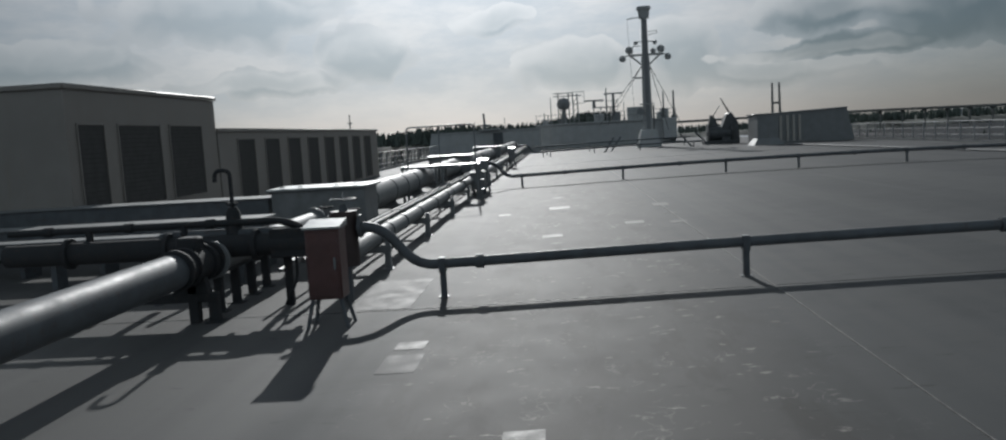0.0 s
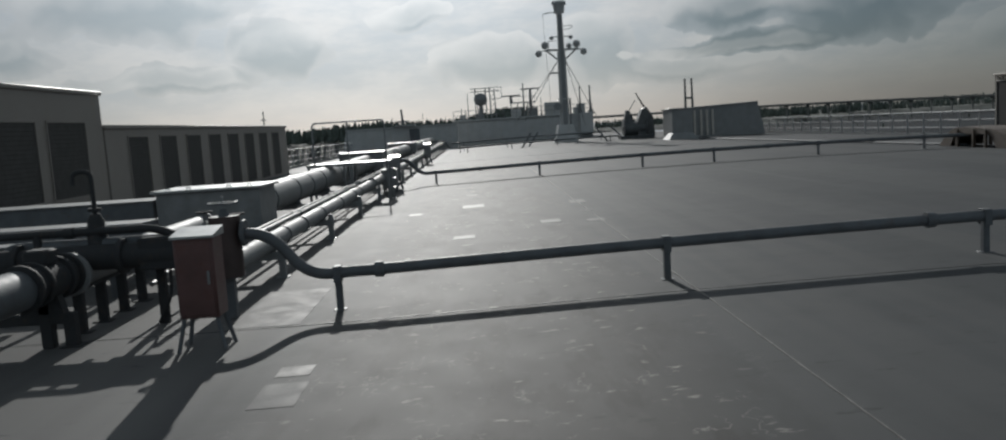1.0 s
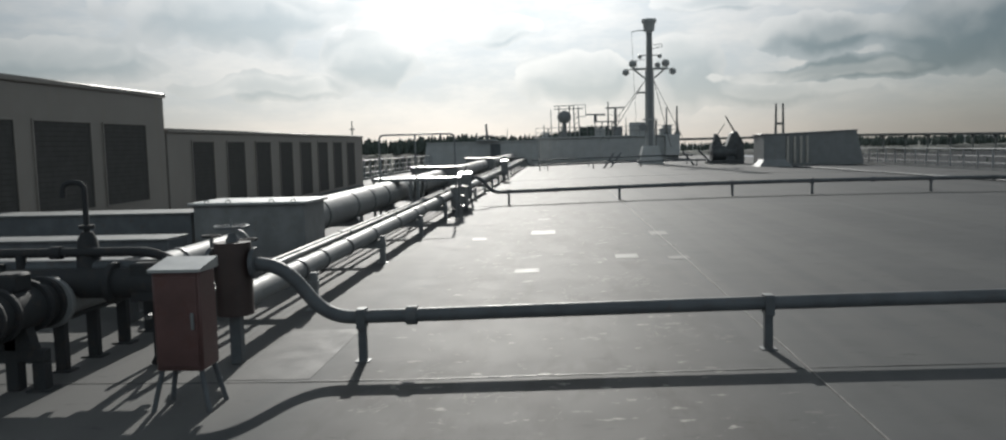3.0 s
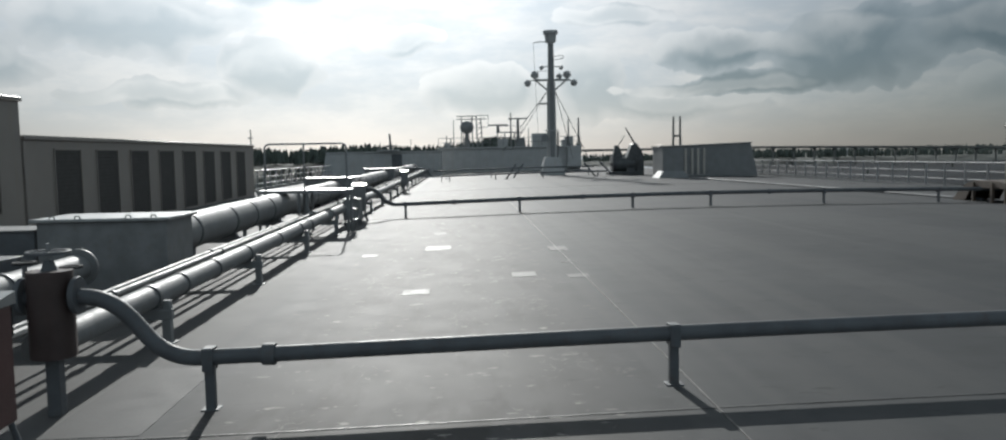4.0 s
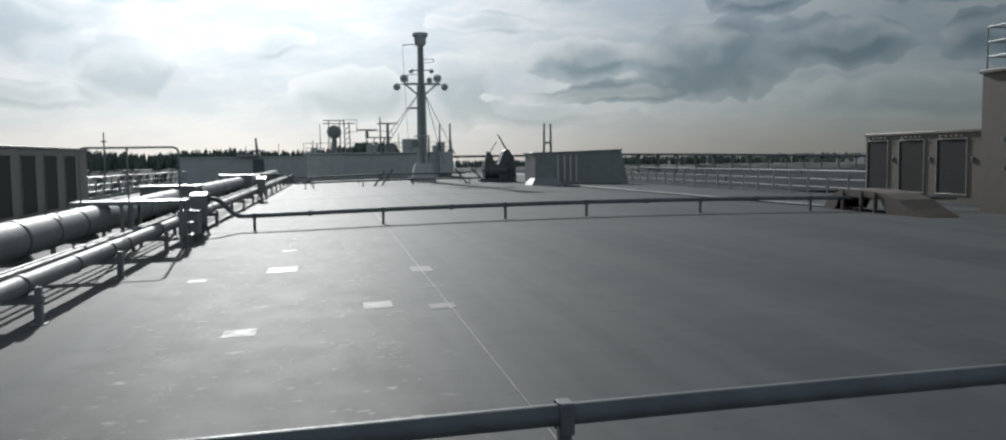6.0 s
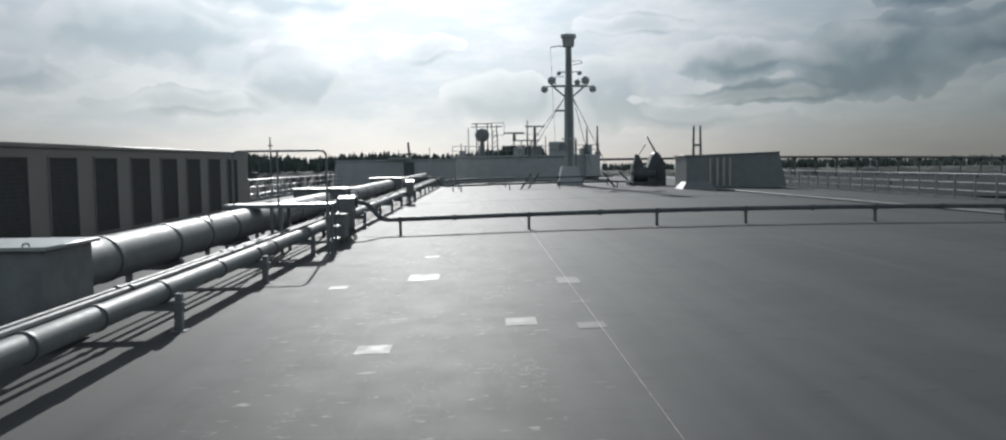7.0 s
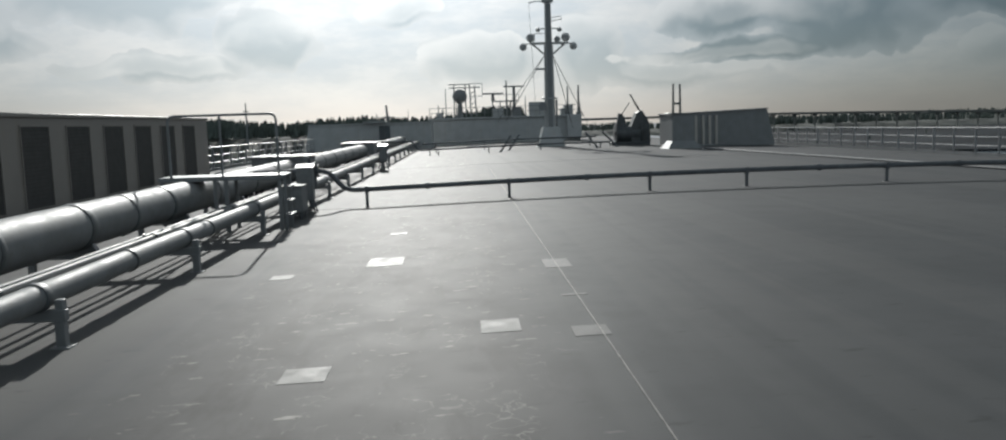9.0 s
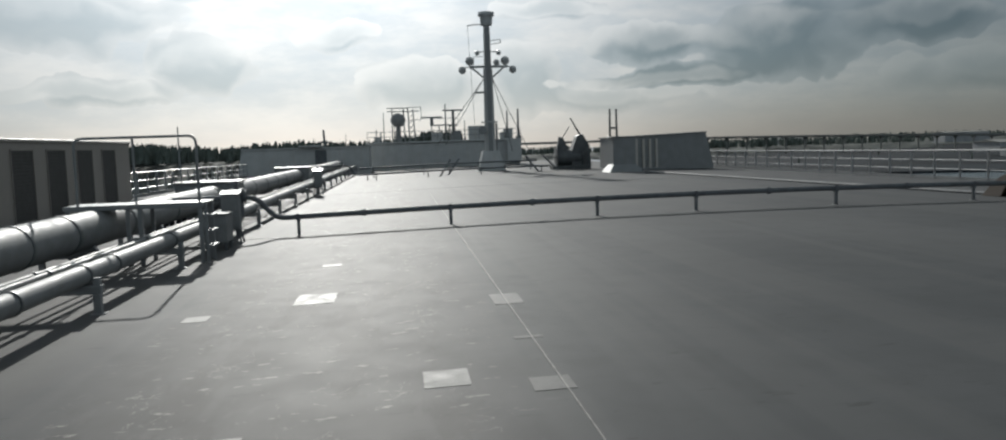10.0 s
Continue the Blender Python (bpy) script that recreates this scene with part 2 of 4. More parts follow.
WHARF = material("wharf_ground", (0.022, 0.027, 0.032), 1.0, vary=0.4, scale=0.01, fine=0.1, spec=0.05)
PATCH_WASH = material("thin_wash_of_paint", (0.088, 0.089, 0.089), 0.66, vary=0.15, scale=4.0, spec=0.12)
PIPE_DARK = material("dark_pipe_paint", (0.11, 0.12, 0.13), 0.58, vary=0.16, scale=5.0, dirt=(0.10, 0.07, 0.05), dirt_amount=0.4, spec=0.3)
STEEL = material("grey_steel_paint", (0.20, 0.21, 0.215), 0.5, vary=0.08, scale=2.0, dirt=(0.15, 0.12, 0.10), dirt_amount=0.2, streaks=True)
STRAP = material("pipe_strap", (0.10, 0.11, 0.115), 0.5, vary=0.2, scale=8.0)
GALV = material("galvanised_plate", (0.36, 0.37, 0.37), 0.45, metal=0.6, vary=0.12, scale=7.0)
RED = material("fire_red_paint", (0.105, 0.054, 0.051), 0.42, vary=0.2, scale=4.0, dirt=(0.10, 0.03, 0.02), dirt_amount=0.4)
VALVE_RED = material("faded_red_valve_paint", (0.052, 0.036, 0.034), 0.5, vary=0.2, scale=5.0)
HOUSE = material("deckhouse_cream_paint", (0.26, 0.24, 0.22), 0.55, vary=0.08, scale=1.2, dirt=(0.26, 0.22, 0.17), dirt_amount=0.35, streaks=True)
# browner than the cream, and darkened to stand for the dimmer starboard side
BUFF_DIM = material("dimmed_buff_deckhouse_paint", (0.15, 0.13, 0.108), 0.6, vary=0.1, scale=1.2, dirt=(0.13, 0.10, 0.075), dirt_amount=0.4, streaks=True)
HOUSE_TRIM = material("pale_trim_paint", (0.42, 0.40, 0.365), 0.5, vary=0.08, scale=3.0)
# port louvres: the dark louvre colour lightened to stand for haze
LOUVRE_HAZED = material("hazed_louvre", (0.075, 0.074, 0.072), 0.75, vary=0.15, scale=5.0, spec=0.2)
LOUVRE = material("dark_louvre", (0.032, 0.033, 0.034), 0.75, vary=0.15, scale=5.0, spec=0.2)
WHITE = material("pale_grey_marine_paint", (0.40, 0.41, 0.41), 0.42, vary=0.08, scale=1.5, dirt=(0.36, 0.30, 0.24), dirt_amount=0.35, streaks=True)
RAIL = material("railing_paint", (0.24, 0.25, 0.26), 0.4, vary=0.12, scale=3.0)
DARK = material("dark_machinery", (0.08, 0.086, 0.09), 0.5, vary=0.25, scale=3.0)
WIRE = material("steel_wire", (0.10, 0.10, 0.10), 0.4, metal=0.7, vary=0.1)
RAMP = material("brown_ramp_steel", (0.085, 0.066, 0.052), 0.6, vary=0.25, scale=3.0, dirt=(0.12, 0.07, 0.04), dirt_amount=0.4)
LENS = material("lamp_glass", (0.30, 0.32, 0.33), 0.15, vary=0.1)
HULL = material("hull_paint", (0.03, 0.045, 0.07), 0.4, vary=0.1, scale=0.5)
LEAF = material("conifer_foliage", (0.10, 0.118, 0.105), 0.9, vary=0.3, scale=0.08, fine=0.6, spec=0.1)
BANK = material("river_bank", (0.11, 0.118, 0.11), 0.9, vary=0.3, scale=0.02, fine=0.2, spec=0.1)
CONCRETE = material("weathered_concrete", (0.22, 0.22, 0.21), 0.85, vary=0.12, scale=0.1, fine=2.0, spec=0.2)
SHED = material("shed_cladding", (0.30, 0.31, 0.32), 0.7, vary=0.15, scale=0.05, fine=1.0)


# ---- mesh helpers ----
def Z(x, y=0.0):
    """Height of the cambered deck."""
    if x < -1.1:
        z = 0.0
    elif x < 1.0:
        z = 0.0285 * ((x + 1.1) / 2.1) ** 2
    else:
        z = 0.0015 * (100 - (x - 10) ** 2)
    return z - 0.0035 * max(0.0, y - 17.0)


def thing(name, label, category, at=(0, 0, 0), group="", kind=""):
    ob = new(name)
    ob.empty_display_size = 0.1
    ob.location = at
    return tagged(ob, label, category, group, kind)


def link(name, bm, mat, smooth=False):
    me = bpy.data.meshes.new(name)
    bmesh.ops.recalc_face_normals(bm, faces=bm.faces)
    bm.to_mesh(me)
    bm.free()
    me.materials.append(mat)
    if smooth:
        for p in me.polygons:
            p.use_smooth = True
        me.set_sharp_from_angle(angle=radians(40))
    return new(name, me)


def part(name, bm, mat, parent, label="", smooth=True):
    """One mesh under a thing; its geometry is given in the thing's own frame."""
    ob = link(name, bm, mat, smooth)
    ob.parent = parent
    return tagged(ob, label)


def solo(name, bm, mat, label, category, group="", kind="", smooth=True):
    return tagged(link(name, bm, mat, smooth), label, category, group, kind)


def box(bm, x0, x1, y0, y1, z0, z1, bevel=0.008):
    made = bmesh.ops.create_cube(bm, size=1.0, matrix=Matrix.LocRotScale(((x0 + x1) / 2, (y0 + y1) / 2, (z0 + z1) / 2), None,
                                                                        (abs(x1 - x0), abs(y1 - y0), abs(z1 - z0))))
    if bevel:
        edges = list({e for v in made["verts"] for e in v.link_edges})
        bmesh.ops.bevel(bm, geom=edges, offset=min(bevel, 0.3 * min(abs(x1 - x0), abs(y1 - y0), abs(z1 - z0))), segments=1, affect="EDGES")
    return bm


def tube(bm, pts, r, seg=12, cap=True, r_end=None):
    """A round bar along a line of points."""
    pts = [Vector(p) for p in pts]
    rings = []
    up = None
    for i, p in enumerate(pts):
        d = (pts[min(i + 1, len(pts) - 1)] - pts[max(i - 1, 0)]).normalized()
        if up is None:
            up = Vector((0, 0, 1)) if abs(d.z) < 0.9 else Vector((0, 1, 0))
        a = d.cross(up).normalized()
        b = a.cross(d).normalized()
        up = b
        rr = r if r_end is None else r + (r_end - r) * i / (len(pts) - 1)
        rings.append([bm.verts.new(p + (a * math.cos(t) + b * math.sin(t)) * rr)
                      for t in (2 * math.pi * k / seg for k in range(seg))])
    for one, two in zip(rings, rings[1:]):
        for k in range(seg):
            bm.faces.new((one[k], one[(k + 1) % seg], two[(k + 1) % seg], two[k]))
    if cap:
        bm.faces.new(rings[0][::-1])
        bm.faces.new(rings[-1])
    return bm


def bend(points, radius, steps=6):
    """Rounds the corners of a line of points."""
    points = [Vector(p) for p in points]
    out = [points[0]]
    for a, b, c in zip(points, points[1:], points[2:]):
        r = min(radius, (a - b).length * 0.49, (c - b).length * 0.49)
        p, q = b + (a - b).normalized() * r, b + (c - b).normalized() * r
        for i in range(steps + 1):
            t = i / steps
            out.append(p * (1 - t) ** 2 + b * 2 * t * (1 - t) + q * t ** 2)
    return out + [points[-1]]


def ring(bm, centre, axis, r_out, r_in, width, seg=20):
    """A flat collar round a pipe."""
    axis = Vector(axis).normalized()
    a = axis.orthogonal().normalized()
    b = axis.cross(a)
    loops = []
    for off, rr in ((-0.5, r_in), (-0.5, r_out * 0.985), (-0.42, r_out), (0.42, r_out), (0.5, r_out * 0.985), (0.5, r_in)):
        loops.append([bm.verts.new(Vector(centre) + axis * off * width + (a * math.cos(t) + b * math.sin(t)) * rr)
                      for t in (2 * math.pi * k / seg for k in range(seg))])
    for i in range(6):
        one, two = loops[i], loops[(i + 1) % 6]
        for k in range(seg):
            bm.faces.new((one[k], one[(k + 1) % seg], two[(k + 1) % seg], two[k]))
    return bm


def prism(bm, outline, axis, lo, hi):
    """An outline in two coordinates, drawn out along the third."""
    def at(p, w):
        return {"x": (w, p[0], p[1]), "y": (p[0], w, p[1]), "z": (p[0], p[1], w)}[axis]
    a = [bm.verts.new(at(p, lo)) for p in outline]
    b = [bm.verts.new(at(p, hi)) for p in outline]
    bm.faces.new(a[::-1])
    bm.faces.new(b)
    for i in range(len(a)):
        j = (i + 1) % len(a)
        bm.faces.new((a[i], a[j], b[j], b[i]))
    return bm


def B():
    return bmesh.new()


# ---- the setting: deck, hull, water, far shores ----
DECK_W, DECK_E, DECK_S, DECK_N = -9.6, 25.4, -26.0, 104.0


def make_deck():
    xs = [DECK_W, -7, -5, -3, -1.1, -0.8, -0.4, 0, 0.5, 1.0] + [1.0 + 1.22 * i for i in range(1, 21)]
    ys = [DECK_S, 0, 17] + [17 + 10.875 * i for i in range(1, 9)]
    bm = B()
    grid = [[bm.verts.new((x, y, Z(x, y))) for y in ys] for x in xs]
    for a, b in zip(grid, grid[1:]):
        for j in range(len(ys) - 1):
            bm.faces.new((a[j], b[j], b[j + 1], a[j + 1]))
    deck = solo("deck", bm, DECK, "broad grey painted steel weather deck, scuffed beside the pipes", "deck", kind="structure")
    return deck


deck = make_deck()


def deck_strip(name, x0, x1, y0, y1, mat, thick, label="", steps=1):
    """A thin plate or bead lying on the deck and following its camber."""
    bm = B()
    n = max(steps, 1)
    along_y = (y1 - y0) > (x1 - x0)
    rows = []
    for i in range(n + 1):
        t = i / n
        if along_y:
            y = y0 + (y1 - y0) * t
            a, b = (x0, y), (x1, y)
        else:
            x = x0 + (x1 - x0) * t
            a, b = (x, y0), (x, y1)
        rows.append([bm.verts.new((p[0], p[1], Z(*p) + h)) for p, h in ((a, -0.01), (a, thick), (b, thick), (b, -0.01))])
    for r, s in zip(rows, rows[1:]):
        for k in range(3):
            bm.faces.new((r[k], r[k + 1], s[k + 1], s[k]))
    bm.faces.new(rows[0])
    bm.faces.new(rows[-1][::-1])
    return part(name, bm, mat, deck, label, smooth=False)


deck_strip("weld_seam", 3.295, 3.305, -24, 30, SEAM, 0.004, "pale lengthwise weld seam", 30)
for y in (-0.58, 16.77, 34.1):
    deck_strip("cross_seam", -9, 24, y - 0.006, y + 0.006, SEAM_DARK, 0.004, "dark crosswise seam", 28)
# touch-up patches of paler paint: x0, x1, y0, y1, faded
for x0, x1, y0, y1, dim in ((1.06, 1.5, 8.97, 9.62, 0), (2.37, 2.69, 5.37, 5.80, 0), (3.08, 3.36, 5.09, 5.41, 1), (3.16, 3.46, 8.15, 8.73, 1),
                            (0.02, 0.27, 8.45, 8.74, 0), (1.11, 1.37, 11.94, 12.22, 1), (3.15, 3.39, 6.6, 6.68, 1), (0.98, 1.30, 4.35, 4.70, 0),
                            (-0.13, 0.12, -2.2, -1.94, 1), (-0.15, 0.15, -2.88, -2.36, 2), (-0.92, -0.29, -0.52, 1.2, 2), (0.88, 1.12, -4.6, -4.22, 0)):
    deck_strip("paint_patch", x0, x1, y0, y1, (PATCH, PATCH_DIM, PATCH_WASH)[dim], 0.003, "faded paint patch" if dim else "pale paint patch")

bm = B()
prism(bm, [(DECK_W, -27.0), (DECK_E, -27.0), (DECK_E, -0.36), (DECK_W, -0.36)], "y", DECK_S, DECK_N)
solo("hull", bm, HULL, "tall dark blue painted ship's hull under the deck", "hull", kind="structure", smooth=False)

bm = B()
bmesh.ops.create_circle(bm, cap_ends=True, segments=64, radius=4800, matrix=Matrix.Translation((0, 0, -26)))
solo("water", bm, WATER, "broad dark river with small waves", "water", kind="structure")


def far_land(name, x0, x1, y0, depth, top, label, seed, lean=0.0):
    """A long low shore with an uneven crest."""
    rnd = random.Random(seed)
    bm = B()
    n = 60
    rows = []
    for i in range(n + 1):
        x = x0 + (x1 - x0) * i / n
        y = y0 + lean * (x - x0)
        t = top + rnd.uniform(-1.2, 1.2)
        rows.append([bm.verts.new(p) for p in ((x, y, -27), (x, y + 12, -23 + rnd.uniform(-1, 1)), (x, y + depth * 0.4, t - 4), (x, y + depth, t), (x, y + depth + 60, -27))])
    for r, s in zip(rows, rows[1:]):
        for k in range(4):
            bm.faces.new((r[k], r[k + 1], s[k + 1], s[k]))
    return solo(name, bm, BANK, label, "shore", kind="structure")


def woods(name, x0, x1, y0, depth, base, height, count, label, seed, lean=0.0, broad=0.5):
    """Far trees: tapered, ragged crowns of several tiers on thin trunks."""
    rnd = random.Random(seed)
    verts, faces = [], []
    for _ in range(count):
        x = rnd.uniform(x0, x1)
        y = y0 + lean * (x - x0) + rnd.uniform(0, depth)
        h = height * rnd.uniform(0.72, 1.05) * (1.0 + 0.18 * math.sin(x * 0.013) + 0.1 * math.sin(x * 0.051))
        r = h * rnd.uniform(0.13, 0.24)
        round_top = rnd.random() < broad
        tiers = ((0.12, 1.0), (0.42, 0.95), (0.72, 0.7), (0.92, 0.32)) if round_top else ((0.08, 0.9), (0.36, 0.66), (0.62, 0.42), (0.86, 0.16))
        k = 6
        start = len(verts)
        for f, w in tiers:
            for j in range(k):
                a = 2 * math.pi * (j + 0.5 * rnd.random()) / k
                rr = r * w * rnd.uniform(0.6, 1.25)
                verts.append((x + rr * math.cos(a), y + rr * math.sin(a), base + h * (f + rnd.uniform(-0.05, 0.05))))
        verts.append((x + rnd.uniform(-0.2, 0.2) * r, y, base + h))
        for t in range(3):
            for j in range(k):
                a, b = start + t * k + j, start + t * k + (j + 1) % k
                faces.append((a, b, b + k, a + k))
        for j in range(k):
            faces.append((start + 3 * k + j, start + 3 * k + (j + 1) % k, start + 4 * k))
    me = bpy.data.meshes.new(name)
    me.from_pydata(verts, [], faces)
    me.materials.append(LEAF)
    return tagged(new(name, me), label, "woods", kind="stuff")


far_land("shore_left", -900, 60, 640, 150, -3, "wooded far bank of the river", 3, 0.06)
woods("far_woods", -900, 60, 655, 170, -5, 18, 3200, "dense dark conifer wood on the far bank", 5, 0.06, 0.35)
far_land("shore_ahead", -200, 900, 1310, 160, -14, "low far bank beyond the bridge", 7)
woods("far_woods", -200, 900, 1325, 120, -16, 14, 900, "bare low trees beyond the bridge", 9, 0.0, 0.9)
far_land("shore_right", 500, 2600, 1750, 300, -10, "low hazy land beyond the river", 11, -0.35)
bm = B()
pts = [(60, 760), (260, 560), (620, 430), (1200, 330), (2600, 260), (2600, 1720), (500, 1740), (380, 1180)]
prism(bm, pts, "z", -27.0, -24.6)
solo("shore_flat", bm, WHARF, "flat dark wharf land across the river", "shore", kind="structure", smooth=False)
woods("far_woods", 300, 2300, 620, 900, -25, 5, 260, "scattered dark trees on the wharf land", 17, -0.1, 0.9)
woods("far_woods", 500, 2600, 1760, 260, -13, 13, 1400, "distant low wood along the river", 13, -0.35, 0.8)


def warehouse(x, y, w, d, h):
    house = thing("warehouse", "long pale shed on the far river bank", "warehouse", (x, y, -14), "sheds on the far bank")
    part("wall", box(B(), -w / 2, w / 2, -d / 2, d / 2, -6, h, 0), SHED, house, smooth=False)
    part("roof", prism(B(), [(-d / 2 - 1, h), (d / 2 + 1, h), (0, h + 2.5)], "x", -w / 2 - 1, w / 2 + 1), CONCRETE, house, smooth=False)


for x, y, w, d, h in ((640, 780, 120, 40, 3), (900, 700, 90, 40, 2), (520, 620, 70, 30, 0), (1300, 800, 160, 60, 3), (1060, 1500, 90, 40, 12), (1240, 1440, 160, 50, 9), (1480, 1340, 120, 50, 13), (760, 1610, 70, 30, 10)):
    warehouse(x, y, w, d, h)


def make_bridge():
    def deck_z(x):
        return 3.5 - 0.00002 * max(0.0, x - 420) ** 2 - (0.010 * max(0.0, x - 420))
    bridge = thing("bridge", "long concrete cable-stayed road bridge across the river", "bridge", (0, 1200, 0))
    xs = [-120 + 30 * i for i in range(44)]
    bm = B()
    rows = []
    for x in xs:
        z = deck_z(x)
        rows.append([bm.verts.new(p) for p in ((x, -7, z - 2.2), (x, -8, z), (x, -8, z + 1.0), (x, 8, z + 1.0), (x, 8, z), (x, 7, z - 2.2))])
    for r, s in zip(rows, rows[1:]):
        for k in range(6):
            bm.faces.new((r[k], r[(k + 1) % 6], s[(k + 1) % 6], s[k]))
    part("road_deck", bm, CONCRETE, bridge, smooth=False)
    for x in (304.0, 315.0):
        bm = B()
        tube(bm, [(x, 0, -27), (x + (0.8 if x < 310 else -0.8), 0, 49)], 2.2, 8, r_end=1.3)
        part("pylon_leg", bm, CONCRETE, bridge)
    part("cross_beam", box(B(), 304, 315, -1.5, 1.5, 20, 23, 0.2), CONCRETE, bridge)
    for x in xs[19:]:
        part("pier", tube(B(), [(x, 0, -27), (x, 0, deck_z(x) - 3.2)], 1.3, 8), CONCRETE, bridge)
        part("pier_cap", prism(B(), [(-6, deck_z(x) - 2.1), (6, deck_z(x) - 2.1), (3, deck_z(x) - 4.4), (-3, deck_z(x) - 4.4)], "x", x - 1.2, x + 1.2), CONCRETE, bridge, smooth=False)


make_bridge()


def far_mast(x, y, z0, z1, r, lean, label, kindname="radio_mast"):
    m = thing(kindname, label, "mast", (x, y, z0))
    h = z1 - z0
    part("pole", tube(B(), [(0, 0, 0), (lean, 0, h)], r, 6, r_end=r * 0.5), STEEL, m)
    for f in (0.5, 0.8):
        part("bracket", box(B(), lean * f - r * 2.2, lean * f + r * 2.2, -r, r, h * f, h * f + r, 0), STEEL, m, smooth=False)


far_mast(-136, 560, -10, 20, 0.7, 0, "thin grey radio mast above the far wood")
far_mast(-40, 520, -26, 14.5, 1.2, -2.2, "dark leaning crane post on the far bank", "crane_post")
far_mast(-53, 520, -26, 9.5, 0.4, 5.0, "thin crane jib on the far bank", "crane_post")
far_mast(-32, 560, -26, 12, 0.35, 0.5, "thin grey radio mast above the far wood")


# ---- pipes along the rack ----
def straight_pipe(name, x, z, r, y0, y1, straps, label, mat=PIPE, seg=16, strap_w=0.06, flanges=()):
    p = thing(name, label, "pipe", (x, y0, 0))
    part("pipe_run", tube(B(), [(0, 0, z), (0, y1 - y0, z)], r, seg), mat, p)
    for y, w in straps:
        part("strap", ring(B(), (0, y - y0, z), (0, 1, 0), r + 0.014, r - 0.004, w), STRAP, p, "dark pipe strap")
    for y in flanges:
        part("flange", ring(B(), (0, y - y0, z), (0, 1, 0), r + 0.06, r - 0.004, 0.05), PIPE, p)
    return p


BIG = (-2.42, 0.62, 0.275)
straight_pipe("main_pipe", BIG[0], BIG[1], BIG[2], 5.72, 22.0,
              [(7.1, 0.10), (9.15, 0.16), (10.55, 0.06), (12.1, 0.16), (14.6, 0.16), (17.4, 0.10), (19.6, 0.10), (21.4, 0.08)],
              "thick grey painted pipe lying on low steel frames", seg=28)
straight_pipe("main_pipe", BIG[0], BIG[1], BIG[2], 23.1, 39.4, [(24.4 + 2.4 * i, 0.12) for i in range(6)],
              "thick grey painted pipe beyond the second valve station", seg=24)
straight_pipe("main_pipe", BIG[0], BIG[1], BIG[2], 40.5, 74.0, [(42.0 + 3.0 * i, 0.12) for i in range(10)],
              "thick grey painted pipe running on towards the bow", seg=20)
straight_pipe("feed_pipe", -2.42, 0.57, 0.17, -20.0, -0.95, [(-4.9, 0.05), (-8.4, 0.05), (-12.0, 0.05)],
              "thick dull grey lagged pipe ending at a dark valve", PIPE_DARK, seg=28)
straight_pipe("feed_pipe", -2.36, 0.57, 0.14, -0.35, 3.5, [(1.9, 0.05)], "short grey pipe stub before the steel box", flanges=(-0.32, 3.44), seg=24)
straight_pipe("branch_pipe", -1.19, 0.425, 0.108, 0.12, 72.0,
              [(2.2, 0.07), (3.05, 0.05), (4.2, 0.05), (5.7, 0.09), (7.6, 0.05), (9.35, 0.10), (10.3, 0.05), (12.9, 0.09), (16.5, 0.09), (18.4, 0.05)]
              + [(20.1 + 3.55 * i, 0.09) for i in range(13)],
              "medium grey pipe strapped along the rack's edge", seg=20)
for x, z, r in ((-1.52, 0.455, 0.036), (-1.66, 0.45, 0.030), (-1.80, 0.36, 0.024)):
    straight_pipe("conduit", x, z, r, 0.1, 72.0, [(2.2 + 3.55 * i, 0.04) for i in range(19)], "thin grey conduit running along the rack", seg=8)
straight_pipe("conduit", -2.95, 0.38, 0.04, 0.1, 70.0, [(2.2 + 3.55 * i, 0.04) for i in range(19)], "thin dark conduit low behind the pipes", PIPE_DARK, 8)


def rack_frame(y):
    f = thing("rack_frame", "low welded steel frame carrying the pipes", "pipe rack", (0, y, 0), "frames of the pipe rack")
    part("cross_beam", box(B(), -3.05, -0.98, -0.04, 0.04, 0.22, 0.315, 0.006), STEEL, f)
    for x in (-3.0, -2.05, -1.03):
        part("leg", box(B(), x - 0.04, x + 0.04, -0.045, 0.035, -0.01, 0.22, 0.006), STEEL, f)
        part("foot_plate", box(B(), x - 0.08, x + 0.08, -0.08, 0.07, -0.01, 0.012, 0.003), STEEL, f)
    part("outer_post", box(B(), -1.06, -0.99, -0.035, 0.035, 0.22, 0.40, 0.006), STEEL, f)
    part("saddle", prism(B(), [(-2.64, 0.315), (-2.20, 0.315), (-2.26, 0.42), (-2.42, 0.35), (-2.58, 0.42)], "y", -0.05, 0.05), STEEL, f, smooth=False)
    return f


first_frame = rack_frame(2.2)
for i in range(1, 20):
    copy_thing(first_frame, pose(0, 2.2 + 3.55 * i, 0))


